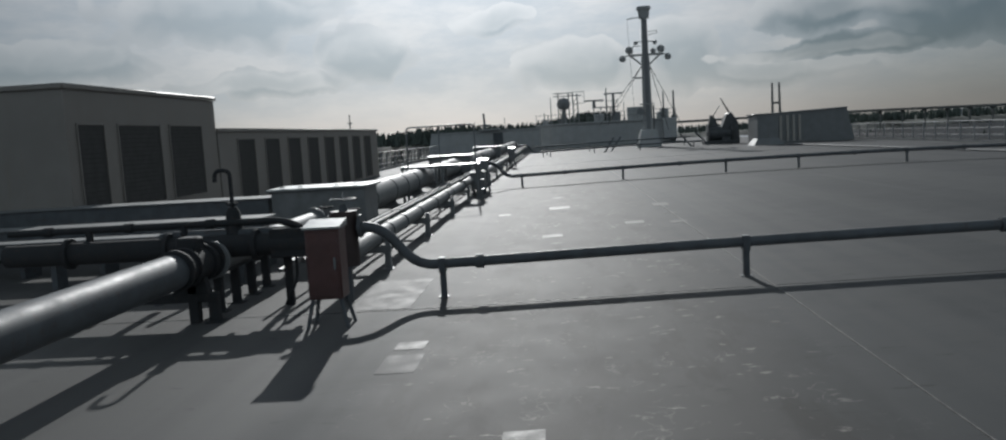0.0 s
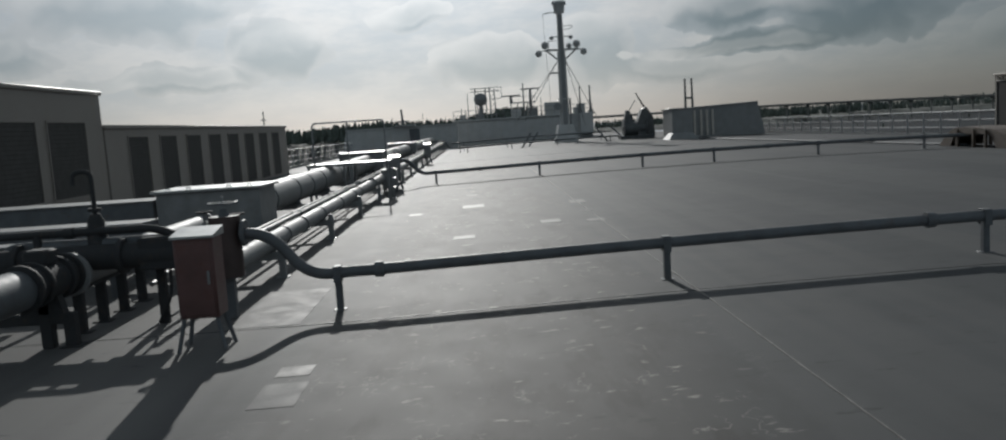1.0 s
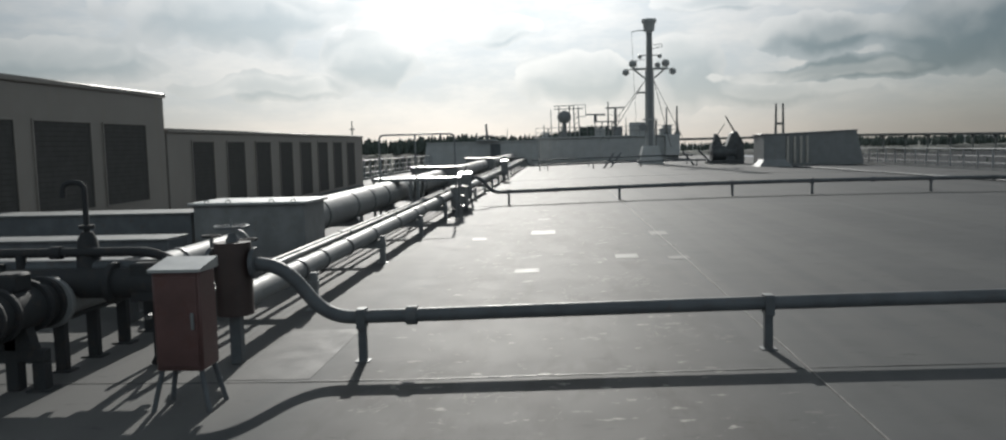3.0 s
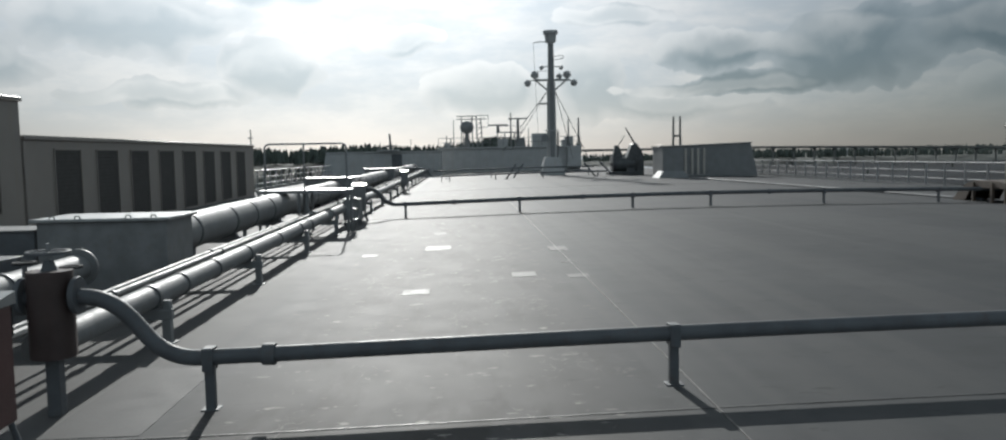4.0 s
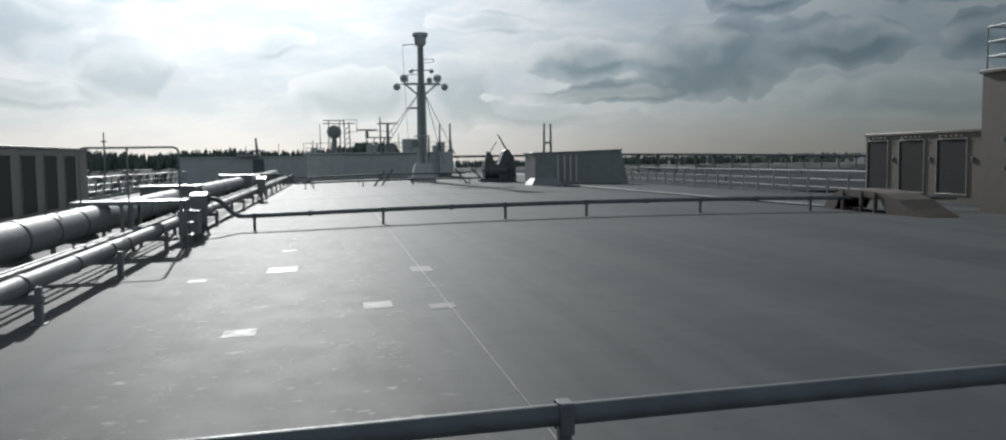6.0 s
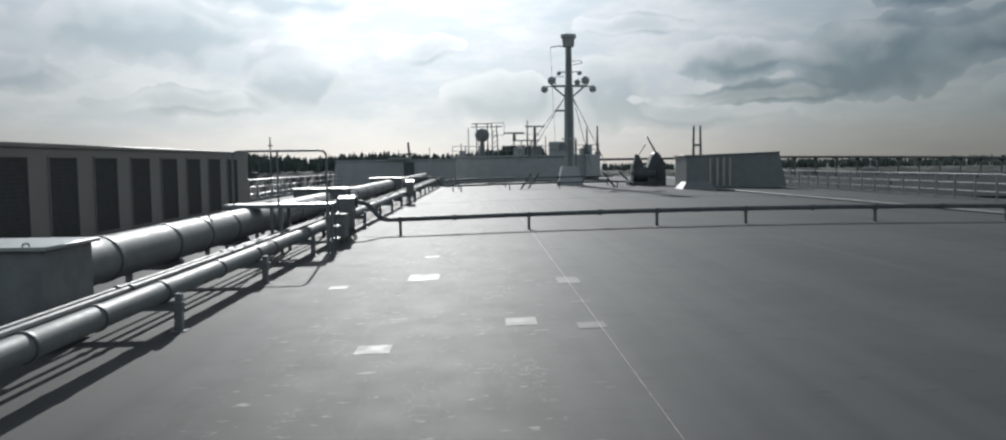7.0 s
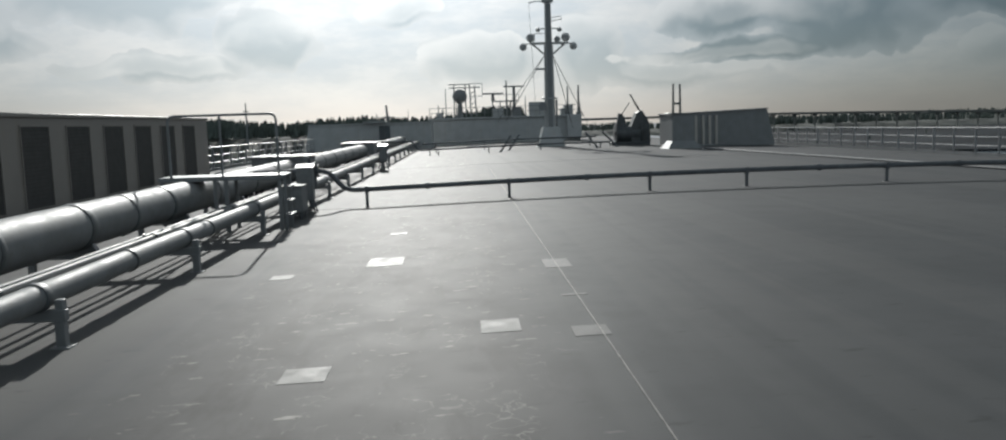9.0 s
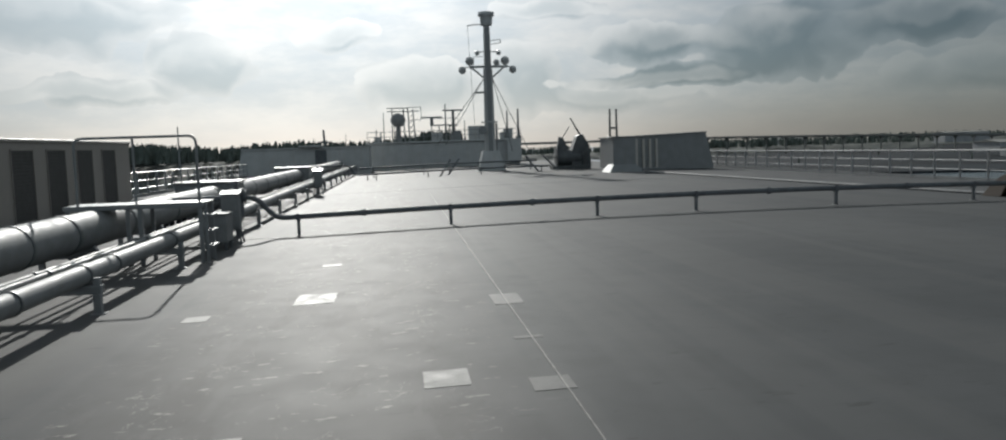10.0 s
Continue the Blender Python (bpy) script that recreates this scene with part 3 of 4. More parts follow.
def cross_pipe(y, x1, label, posts, collars, zoff=0.36, station=True):
    """The rail-like pipe across the deck, which climbs over the rack in an S-bend."""
    def h(x):
        return Z(x, y) + zoff
    p = thing("cross_pipe", label, "pipe", (0, y, 0), "pipes across the deck")
    right = [(x, 0, h(x)) for x in [x1 - (x1 - 0.4) * i / 16 for i in range(17)]]
    zs = h(0)
    if station:
        line = bend([(-3.12, 0, 0.06), (-3.12, 0, 0.80), (-1.2, 0, 0.80), (-0.63, 0, 0.80), (-0.27, 0, zs - 0.008), (0.2, 0, h(0.2))], 0.21, 8) + right[::-1]
    else:
        line = [(-0.3, 0, h(0))] + right[::-1]
    part("pipe_run", tube(B(), line, 0.055, 16), PIPE_DARK, p)
    for x in collars:
        part("collar", ring(B(), (x, 0, h(x)), (1, 0, 0), 0.075, 0.05, 0.085), PIPE_DARK, p)
    for x in posts:
        z0 = Z(x, y)
        post = part("post", box(B(), x - 0.032, x + 0.032, -0.03, 0.03, z0 - 0.01, z0 + zoff - 0.04, 0.005), PIPE_DARK, p)
        bm = B()
        box(bm, x - 0.036, x + 0.036, -0.066, -0.052, z0 + zoff - 0.09, z0 + zoff + 0.06, 0.003)
        box(bm, x - 0.036, x + 0.036, 0.052, 0.066, z0 + zoff - 0.09, z0 + zoff + 0.06, 0.003)
        box(bm, x - 0.036, x + 0.036, -0.052, 0.052, z0 + zoff + 0.054, z0 + zoff + 0.066, 0.003)
        q = part("clamp", bm, PIPE_DARK, post)
        part("foot_plate", box(B(), x - 0.06, x + 0.06, -0.055, 0.055, z0 - 0.008, z0 + 0.008, 0.003), PIPE_DARK, post)
    return p


cross_pipe(0.0, 18.5, "dark grey pipe on short posts, bending up over the pipe rack", [0.0, 3.165, 6.3, 9.4, 12.5, 15.6, 18.2], [0.40, 5.75, 9.0, 13.2])
cross_pipe(17.35, 19.6, "dark grey pipe on short posts, passing under a ramp", [0.18, 3.28, 6.39, 8.56, 11.74, 15.0, 17.9], [1.5, 5.0, 10.2, 13.4])
cross_pipe(49.5, 11.2, "dark grey pipe on short posts beside the mast foot", [0.4, 0.9, 3.9, 7.0, 10.6], [2.2, 5.4])
cross_pipe(55.0, 11.2, "dark grey low rail of pipe behind the mast foot", [0.6, 3.8, 7.4, 10.8], [2.0], 0.62, False)


def valve_station(y0, paint, label):
    """What gathers where a cross pipe meets the rack."""
    v = thing("gate_valve", "dark gate valve with a handwheel on the pipe rack", "valve", (-1.02, y0, 0), "valves on the rack")
    part("body", tube(B(), [(0, 0, 0.40), (0, 0, 0.46), (0, 0, 0.92), (0, 0, 0.98)], 0.145, 14), VALVE_RED if y0 == 0 else PIPE_DARK, v)
    for x in (-0.13, 0.13):
        part("flange", ring(B(), (x * 1.35, 0, 0.81), (1, 0, 0), 0.125, 0.05, 0.035), PIPE_DARK, v)
    part("bonnet", tube(B(), [(0, 0, 0.98), (0, 0, 1.05)], 0.055, 10, r_end=0.03), PIPE_DARK, v)
    wheel = part("handwheel", ring(B(), (0, 0, 1.10), (0, 0, 1), 0.14, 0.115, 0.02), PIPE_DARK, v)
    for a in range(3):
        t = math.pi * a / 3
        part("spoke", tube(B(), [(-0.12 * math.cos(t), -0.12 * math.sin(t), 1.10), (0.12 * math.cos(t), 0.12 * math.sin(t), 1.10)], 0.008, 6), PIPE_DARK, wheel)
    part("stem", tube(B(), [(0, 0, 1.04), (0, 0, 1.16)], 0.012, 8), STEEL, v)
    part("stand", box(B(), -0.045, 0.045, -0.045, 0.045, 0.0, 0.60, 0.006), PIPE_DARK, v)

    c = thing("hydrant_cabinet", label, "cabinet", (-0.92, y0 - 1.12, 0), "fire cabinets")
    part("body", box(B(), -0.16, 0.16, -0.13, 0.13, 0.27, 0.925, 0.012), paint, c)
    part("lid", prism(B(), [(-0.15, 0.925), (0.15, 0.925), (0.15, 0.995), (-0.15, 0.945)], "x", -0.175, 0.175), GALV, c, "pale sunlit steel lid", False)
    part("door", box(B(), -0.14, 0.14, -0.144, -0.13, 0.30, 0.895, 0.006), paint, c)
    part("door_handle", box(B(), 0.10, 0.12, -0.162, -0.144, 0.55, 0.66, 0.004), STEEL, c)
    for sx in (-1, 1):
        for sy in (-1, 1):
            part("leg", tube(B(), [(0.13 * sx, 0.10 * sy, 0.28), (0.19 * sx, 0.14 * sy, 0.0)], 0.018, 8), PIPE_DARK, c)

    s = thing("pipe_support", "row of dark steel posts under the short pipe and its valve", "pipe support", (-2.36, y0, 0))
    for y in (-0.20, 0.27, 0.76, 1.25):
        post = part("post", box(B(), -0.045, 0.045, y - 0.035, y + 0.035, 0.0, 0.40, 0.005), MANIFOLD, s)
        part("foot_plate", box(B(), -0.09, 0.09, y - 0.07, y + 0.07, -0.008, 0.012, 0.003), MANIFOLD, post)
    part("bearer", box(B(), -0.05, 0.05, -0.26, 1.31, 0.40, 0.435, 0.004), MANIFOLD, s)
    part("side_post", box(B(), 0.66, 0.74, -0.03, 0.03, 0.0, 0.56, 0.005), MANIFOLD, s)

    w = thing("butterfly_valve", "dark flanged valve joining two lengths of pipe", "valve", (-2.40, y0 - 0.72, 0), "valves on the rack")
    part("body", tube(B(), [(0, -0.34, 0.58), (0, -0.22, 0.58), (0, 0.22, 0.58), (0, 0.36, 0.58)], 0.165, 18), MANIFOLD, w)
    for y in (-0.36, -0.18, 0.2, 0.36):
        part("flange", ring(B(), (0, y, 0.58), (0, 1, 0), 0.20, 0.12, 0.045), MANIFOLD, w)
    part("gearbox", box(B(), -0.10, 0.10, -0.10, 0.12, 0.72, 0.86, 0.02), MANIFOLD, w)
    part("pedestal", box(B(), -0.05, 0.05, -0.05, 0.05, 0.0, 0.42, 0.008), MANIFOLD, w)
    if y0 > 0:
        return
    mf = thing("manifold_pipe", "dark cluster of pipes feeding the valves beside the rack", "pipe", (-2.8, y0 - 0.1, 0))
    part("header_pipe", tube(B(), [(-1.9, 0, 0.68), (1.5, 0, 0.68)], 0.12, 16), MANIFOLD, mf)
    part("return_pipe", tube(B(), bend([(-1.9, 0.06, 0.92), (1.15, 0.06, 0.92), (1.42, 0.02, 0.80), (1.46, 0.0, 0.45)], 0.22, 8), 0.038, 14), MANIFOLD, mf)
    for x in (-1.2, -0.1, 0.85):
        part("flange", ring(B(), (x, 0, 0.68), (1, 0, 0), 0.165, 0.11, 0.05), MANIFOLD, mf)
    for x in (-1.45, -0.55, 0.35):
        part("coupling", ring(B(), (x, 0.06, 0.92), (1, 0, 0), 0.052, 0.035, 0.09), MANIFOLD, mf)
    for x in (-1.0, 0.05):
        part("elbow", tube(B(), bend([(x, 0.06, 0.93), (x, 0.06, 0.76), (x, 0.0, 0.70)], 0.08, 4), 0.04, 10), MANIFOLD, mf)
    part("control_box", box(B(), 1.02, 1.52, -0.10, 0.12, 0.54, 0.84, 0.012), MANIFOLD, mf)
    part("conduit_drop", tube(B(), bend([(1.27, -0.02, 0.55), (1.27, -0.02, 0.30), (1.10, 0.05, 0.02)], 0.10, 5), 0.016, 8), MANIFOLD, mf)

    fr = thing("pipe_trestle", "low dark steel trestle under the valve and pipe end", "pipe support", (-2.85, y0 - 0.72, 0))
    part("cross_beam", box(B(), -0.80, 0.70, -0.045, 0.045, 0.21, 0.30, 0.006), MANIFOLD, fr)
    for x in (-0.72, 0.65):
        part("leg", box(B(), x - 0.05, x + 0.05, -0.045, 0.045, 0.0, 0.21, 0.005), MANIFOLD, fr)
        part("foot_plate", box(B(), x - 0.09, x + 0.09, -0.08, 0.08, -0.008, 0.012, 0.003), MANIFOLD, fr)
    part("saddle", prism(B(), [(0.25, 0.30), (0.62, 0.30), (0.58, 0.46), (0.43, 0.41), (0.29, 0.46)], "y", -0.05, 0.05), MANIFOLD, fr, smooth=False)

    gn = thing("vent_pipe", "thin dark gooseneck vent rising from the valve manifold", "vent", (-2.22, y0 + 0.02, 0.72))
    part("base_cone", tube(B(), [(0, 0, 0.0), (0, 0, 0.06), (0, 0, 0.30), (0, 0, 0.36)], 0.13, 14, r_end=0.045), MANIFOLD, gn)
    part("gooseneck", tube(B(), bend([(0, 0, 0.30), (0, 0, 0.76), (-0.14, -0.05, 0.76), (-0.15, -0.05, 0.64)], 0.08, 7), 0.022, 10), MANIFOLD, gn)
    part("collar", ring(B(), (0, 0, 0.40), (0, 0, 1), 0.06, 0.02, 0.03), MANIFOLD, gn)

    for dx, dy, h in ((-0.18, 0.10, 0.22), (0.10, 0.16, 0.18)):
        sv = thing("stop_valve", "small dark stop valve with a handwheel beside the hose cabinet", "valve", (-1.05 + dx, y0 + dy, 0.80), "small stop valves")
        part("stem", tube(B(), [(0, 0, 0), (0, 0, h)], 0.018, 8), STEEL, sv)
        part("packing", tube(B(), [(0, 0, 0), (0, 0, h * 0.55)], 0.045, 10, r_end=0.03), MANIFOLD, sv)
        part("handwheel", ring(B(), (0, 0, h), (0, 0, 1), 0.075, 0.055, 0.018, 14), MANIFOLD, sv)
        part("spoke", box(B(), -0.06, 0.06, -0.008, 0.008, h - 0.006, h + 0.006, 0), MANIFOLD, sv)


valve_station(0.0, RED, "dull red painted steel fire hose cabinet on splayed legs")
valve_station(17.35, PIPE, "grey painted steel hose cabinet on splayed legs")
valve_station(34.7, PIPE, "grey painted steel hose cabinet on splayed legs")


def steel_box(y0, label):
    b = thing("junction_box", label, "steel box", (0, y0, 0), "junction boxes on the rack")
    part("body", box(B(), -3.40, -1.86, 0.0, 0.98, 0.05, 0.965, 0.012), PIPE, b)
    part("lid", box(B(), -3.46, -1.80, -0.06, 1.04, 0.965, 1.005, 0.008), GALV, b, "pale flanged steel lid")
    for x in (-3.2, -2.9, -2.3, -2.0):
        part("lug", tube(B(), bend([(x - 0.03, -0.02, 1.0), (x - 0.03, -0.02, 1.035), (x + 0.03, -0.02, 1.035), (x + 0.03, -0.02, 1.0)], 0.015, 4), 0.008, 6), GALV, b)
    for x in (-3.25, -2.0):
        part("skid", box(B(), x - 0.06, x + 0.06, -0.02, 1.0, -0.01, 0.05, 0.004), STEEL, b)


steel_box(4.70, "grey painted steel box with a pale flanged lid")
steel_box(22.05, "grey painted steel box with a flanged lid between two thick pipes")
steel_box(39.45, "grey painted steel box with a flanged lid far along the rack")


def duct(y0, y1, x0, x1, z0, z1, label, name="ventilation_duct"):
    d = thing(name, label, "duct", ((x0 + x1) / 2, (y0 + y1) / 2, 0), "ducts between the rack and the deckhouse")
    w, l = (x1 - x0) / 2, (y1 - y0) / 2
    part("casing", box(B(), -w, w, -l, l, z0, z1, 0.012), PIPE_DARK, d)
    part("top_flange", box(B(), -w, w, -l - 0.03, l + 0.03, z1, z1 + 0.02, 0.004), PIPE, d, "paler top edge")
    n = max(1, int(w * 2 / 1.2))
    for i in range(n + 1):
        x = -w + 0.05 + (2 * w - 0.1) * i / n
        part("leg", box(B(), x - 0.04, x + 0.04, -l * 0.8, l * 0.8, 0.0, z0, 0.004), PIPE_DARK, d)


duct(4.85, 5.55, -9.0, -3.5, 0.12, 0.85, "long dark steel duct from the box to the deck edge")
duct(2.85, 3.35, -9.0, -2.9, 0.36, 0.70, "dark flat cable duct across to the deck edge", "cable_duct")
duct(1.55, 1.85, -9.0, -2.75, 0.45, 0.64, "dark narrow cable duct across to the deck edge", "cable_duct")


def stile(y0):
    """The step-over platform across the pipes."""
    s = thing("pipe_platform", "step-over steel platform with one handrail, standing across the pipes", "platform", (0, y0, 0))
    part("deck_plate", box(B(), -2.85, -0.78, -0.12, 0.62, 0.925, 0.955, 0.006), GALV, s, "sunlit chequer plate")
    part("edge_angle", box(B(), -2.85, -0.78, -0.145, -0.12, 0.88, 0.957, 0.004), STEEL, s)
    for x in (-1.92, -1.74):
        for y in (-0.09, 0.58):
            part("leg", box(B(), x - 0.03, x + 0.03, y - 0.03, y + 0.03, 0.0, 0.925, 0.004), STEEL, s)
    for x in (-2.80, -0.84):
        for y in (-0.09, 0.58):
            part("leg", box(B(), x - 0.03, x + 0.03, y - 0.03, y + 0.03, 0.0, 0.925, 0.004), STEEL, s)
    part("handrail", tube(B(), bend([(-2.64, -0.1, 0.93), (-2.64, -0.1, 1.985), (-0.84, -0.1, 1.985), (-0.84, -0.1, 0.93)], 0.13, 7), 0.021, 10), STEEL, s)
    part("rail_post", tube(B(), [(-1.78, -0.1, 0.93), (-1.78, -0.1, 1.98)], 0.019, 10), STEEL, s)
    lad = part("ladder", box(B(), -0.78, -0.74, -0.1, -0.06, 0.0, 0.95, 0.004), STEEL, s)
    part("stringer", box(B(), -0.78, -0.74, 0.36, 0.40, 0.0, 0.95, 0.004), STEEL, lad)
    for z in (0.24, 0.48, 0.72):
        part("rung", box(B(), -0.80, -0.68, -0.08, 0.38, z, z + 0.03, 0.004), STEEL, lad)


stile(13.5)
bm = B()
lk = thing("valve_locker", "grey steel locker beside the step-over platform", "locker", (-0.98, 15.3, 0))
part("body", box(bm, -0.20, 0.20, -0.28, 0.28, 0.14, 0.62, 0.012), PIPE, lk)
part("lid", box(B(), -0.22, 0.22, -0.30, 0.30, 0.62, 0.65, 0.006), PIPE, lk)
for x in (-0.16, 0.16):
    for y in (-0.22, 0.22):
        part("leg", box(B(), x - 0.02, x + 0.02, y - 0.02, y + 0.02, 0, 0.14, 0.003), PIPE_DARK, lk)


# ---- deckhouses on the port side ----
def louvre(parent, x, y0, y1, z0, z1, face=1):
    """A framed dark louvre in a wall that looks along +x (face 1) or -x."""
    s = face
    # walls along +x take the louvre copy with haze in its colour
    paint = LOUVRE if s < 0 else LOUVRE_HAZED
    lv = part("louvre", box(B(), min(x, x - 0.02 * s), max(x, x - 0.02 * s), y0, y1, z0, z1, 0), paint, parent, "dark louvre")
    bm = B()
    n = int((z1 - z0) / 0.085)
    for i in range(n):
        z = z0 + (z1 - z0) * (i + 0.5) / n
        prism(bm, [(x + 0.001 * s, z + 0.040), (x + 0.005 * s, z - 0.034), (x + 0.001 * s, z - 0.038)], "y", y0 + 0.03, y1 - 0.03)
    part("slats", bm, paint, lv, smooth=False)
    bm = B()
    for a, b, c, d in ((y0 - 0.035, y0, z0 - 0.035, z1 + 0.035), (y1, y1 + 0.035, z0 - 0.035, z1 + 0.035), (y0, y1, z1, z1 + 0.035), (y0, y1, z0 - 0.035, z0)):
        box(bm, min(x, x + 0.02 * s), max(x, x + 0.02 * s), a, b, c, d, 0.004)
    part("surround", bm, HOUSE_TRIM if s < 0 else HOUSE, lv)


def vent_house(name, x0, x1, y0, y1, top, doors, dz, label, face=1, base=0.0, paint=None):
    paint = paint or HOUSE
    h = thing(name, label, "deckhouse", ((x0 + x1) / 2, (y0 + y1) / 2, 0))
    ox, oy = (x0 + x1) / 2, (y0 + y1) / 2
    part("wall", box(B(), x0 - ox, x1 - ox, y0 - oy, y1 - oy, base - 0.02, top - 0.10, 0.01), paint, h)
    part("roof", box(B(), x0 - ox - 0.05, x1 - ox + 0.05, y0 - oy - 0.05, y1 - oy + 0.05, top - 0.10, top, 0.02), paint, h)
    part("plinth", box(B(), x0 - ox - 0.03, x1 - ox + 0.03, y0 - oy - 0.03, y1 - oy + 0.03, base - 0.02, base + 0.09, 0.006), PIPE_DARK, h)
    fx = (x1 if face > 0 else x0) - ox
    for a, b in doors:
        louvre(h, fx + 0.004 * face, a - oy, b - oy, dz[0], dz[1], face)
    return h


tall = vent_house("ventilation_house", -10.4 + 0.9, -7.1, 5.33, 11.83, 3.0, [(5.68, 6.55), (7.08, 8.80), (9.27, 10.93)], (0.72, 2.28),
                  "tall cream steel ventilation house with dark louvres")
part("fan_cowl", tube(B(), [(0.6, -1.9, 2.98), (0.6, -1.9, 3.0), ], 0.3, 10), HOUSE, tall)
vent_house("ventilation_house", -9.5, -7.1, 11.93, 30.9, 2.24, [(13.2 + 2.13 * i - 0.0, 13.2 + 2.13 * i + 1.25) for i in range(8)], (0.16, 1.94),
           "long low cream ventilation house with a row of dark louvres")


def railing(name, x, y0, y1, step, zs, label, z0=None, wide=0.0):
    n = int(round((y1 - y0) / step))
    r = thing(name, label, "railing", (x, y0, 0))
    for z in zs:
        part("rail", tube(B(), [(0, 0, Z(x, y0) + z), (0, (y1 - y0) / 2, Z(x, (y0 + y1) / 2) + z), (0, y1 - y0, Z(x, y1) + z)], 0.027 if z == zs[0] else 0.02, 8), RAIL, r)
    for i in range(n + 1):
        y = y0 + (y1 - y0) * i / n
        zb = Z(x, y)
        part("post", box(B(), -0.03, 0.03, y - y0 - 0.02, y - y0 + 0.02, zb - 0.02, zb + zs[0], 0.004), RAIL, r)
    part("coaming", box(B(), -0.02, 0.02, 0, y1 - y0, Z(x, y1) - 0.05, Z(x, y0) + 0.10, 0), STEEL, r, smooth=False)


railing("deck_railing", 22.6, 25.6, 60.0, 1.5, (1.08, 0.72, 0.38), "pale painted steel railing along the deck edge")
railing("deck_railing", -9.2, 31.2, 66.0, 1.5, (1.08, 0.72, 0.38), "pale painted steel railing along the deck edge, in haze")
railing("deck_railing", -9.3, -14.0, 5.0, 1.5, (1.08, 0.72, 0.38), "steel railing beside the ducts in deep shade")
railing("deck_railing", 24.9, -20.0, 10.0, 1.5, (1.08, 0.72, 0.38), "pale painted steel railing along the open deck")

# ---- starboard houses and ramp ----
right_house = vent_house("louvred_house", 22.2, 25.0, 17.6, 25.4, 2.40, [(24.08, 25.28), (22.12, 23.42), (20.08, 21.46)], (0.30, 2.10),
                         "buff steel house with three dark louvred doors in pale frames", -1, -0.1, BUFF_DIM)
for y in (23.75, 21.8, 19.8):
    part("switch_box", box(B(), -1.44, -1.40, y - 21.5 - 0.06, y - 21.5 + 0.06, 1.35, 1.52, 0.01), DARK, right_house)
for y in [24.2 + 0.24 * i for i in range(5)] + [22.3 + 0.24 * i for i in range(5)] + [20.3 + 0.24 * i for i in range(5)]:
    part("lug", box(B(), -1.46, -1.40, y - 21.5 - 0.03, y - 21.5 + 0.03, 2.19, 2.25, 0.006), HOUSE_TRIM, right_house)

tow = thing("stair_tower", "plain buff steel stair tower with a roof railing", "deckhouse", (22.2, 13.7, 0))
part("wall", box(B(), -2.65, 2.65, -2.7, 2.7, -0.1, 3.80, 0.015), BUFF_DIM, tow)
part("roof", box(B(), -2.72, 2.72, -2.77, 2.77, 3.80, 3.90, 0.02), BUFF_DIM, tow)
for x in (-2.6, -1.3, 0.0, 1.3, 2.6):
    for y in (-2.6, 2.6):
        part("rail_post", tube(B(), [(x, y, 3.9), (x, y, 5.05)], 0.025, 8), STEEL, tow)
for z in (5.05, 4.65, 4.25):
    part("rail", tube(B(), bend([(-2.6, -2.6, z), (-2.6, 2.6, z), (2.6, 2.6, z), (2.6, -2.6, z), (-2.6, -2.6, z)], 0.05, 3), 0.024, 8), STEEL, tow)
for y, z in ((1.6, 2.0), (1.45, 1.6), (1.55, 1.25), (1.4, 0.85)):
    part("pipe_stub", tube(B(), [(-2.66, y, z), (-2.95, y, z)], 0.06, 10), PIPE, tow)
part("door", box(B(), -2.69, -2.65, -1.2, -0.4, 0.25, 2.15, 0.01), HOUSE_TRIM, tow)

rmp = thing("pipe_ramp", "dark brown arched steel ramp carrying the way over a pipe", "ramp", (16.75, 17.35, Z(16.75, 17.35)))
top = [(-3.0, 0.02), (-2.5, 0.20), (-2.0, 0.40), (-1.4, 0.54), (-0.6, 0.60), (0.4, 0.60), (0.8, 0.48), (1.15, 0.24), (1.4, 0.02)]
part("tread_plate", prism(B(), top + [(y, z - 0.06) for y, z in top[::-1]], "x", -0.50, 0.50), RAMP, rmp, smooth=False)
for x in (-0.52, 0.48):
    part("side_plate", prism(B(), [(y, z - 0.02) for y, z in top] + [(0.75, 0.02), (0.5, 0.40), (-1.3, 0.40), (-1.6, 0.02)], "x", x, x + 0.04), RAMP, rmp, smooth=False)
for y in (-1.1, -0.5, 0.35):
    part("leg", box(B(), -0.56, -0.48, y - 0.04, y + 0.04, 0.0, 0.55, 0.004), RAMP, rmp)
    part("leg", box(B(), 0.48, 0.56, y - 0.04, y + 0.04, 0.0, 0.55, 0.004), RAMP, rmp)

cbl = thing("deck_conduit", "thin dark conduit lying along the open deck", "conduit", (0, 0, 0))
part("conduit_run", tube(B(), [(15.0 + 1.6 * i / 12, 43.0 - 25.2 * i / 12, Z(15.0 + 1.6 * i / 12, 43.0 - 25.2 * i / 12) + 0.04) for i in range(13)], 0.045, 8), PIPE_DARK, cbl)


# ---- forward: mast, lockers, winch, deckhouse ----
def flood_light(parent, x, z, r, aim):
    f = part("floodlight", tube(B(), [(x, 0.10, z), (x, 0.0, z), (x, -0.16, z - 0.05)], r, 12, r_end=r * 0.6), WHITE, parent)
    part("lens", tube(B(), [(x, 0.10, z), (x, 0.115, z)], r * 0.9, 12), LENS, f)


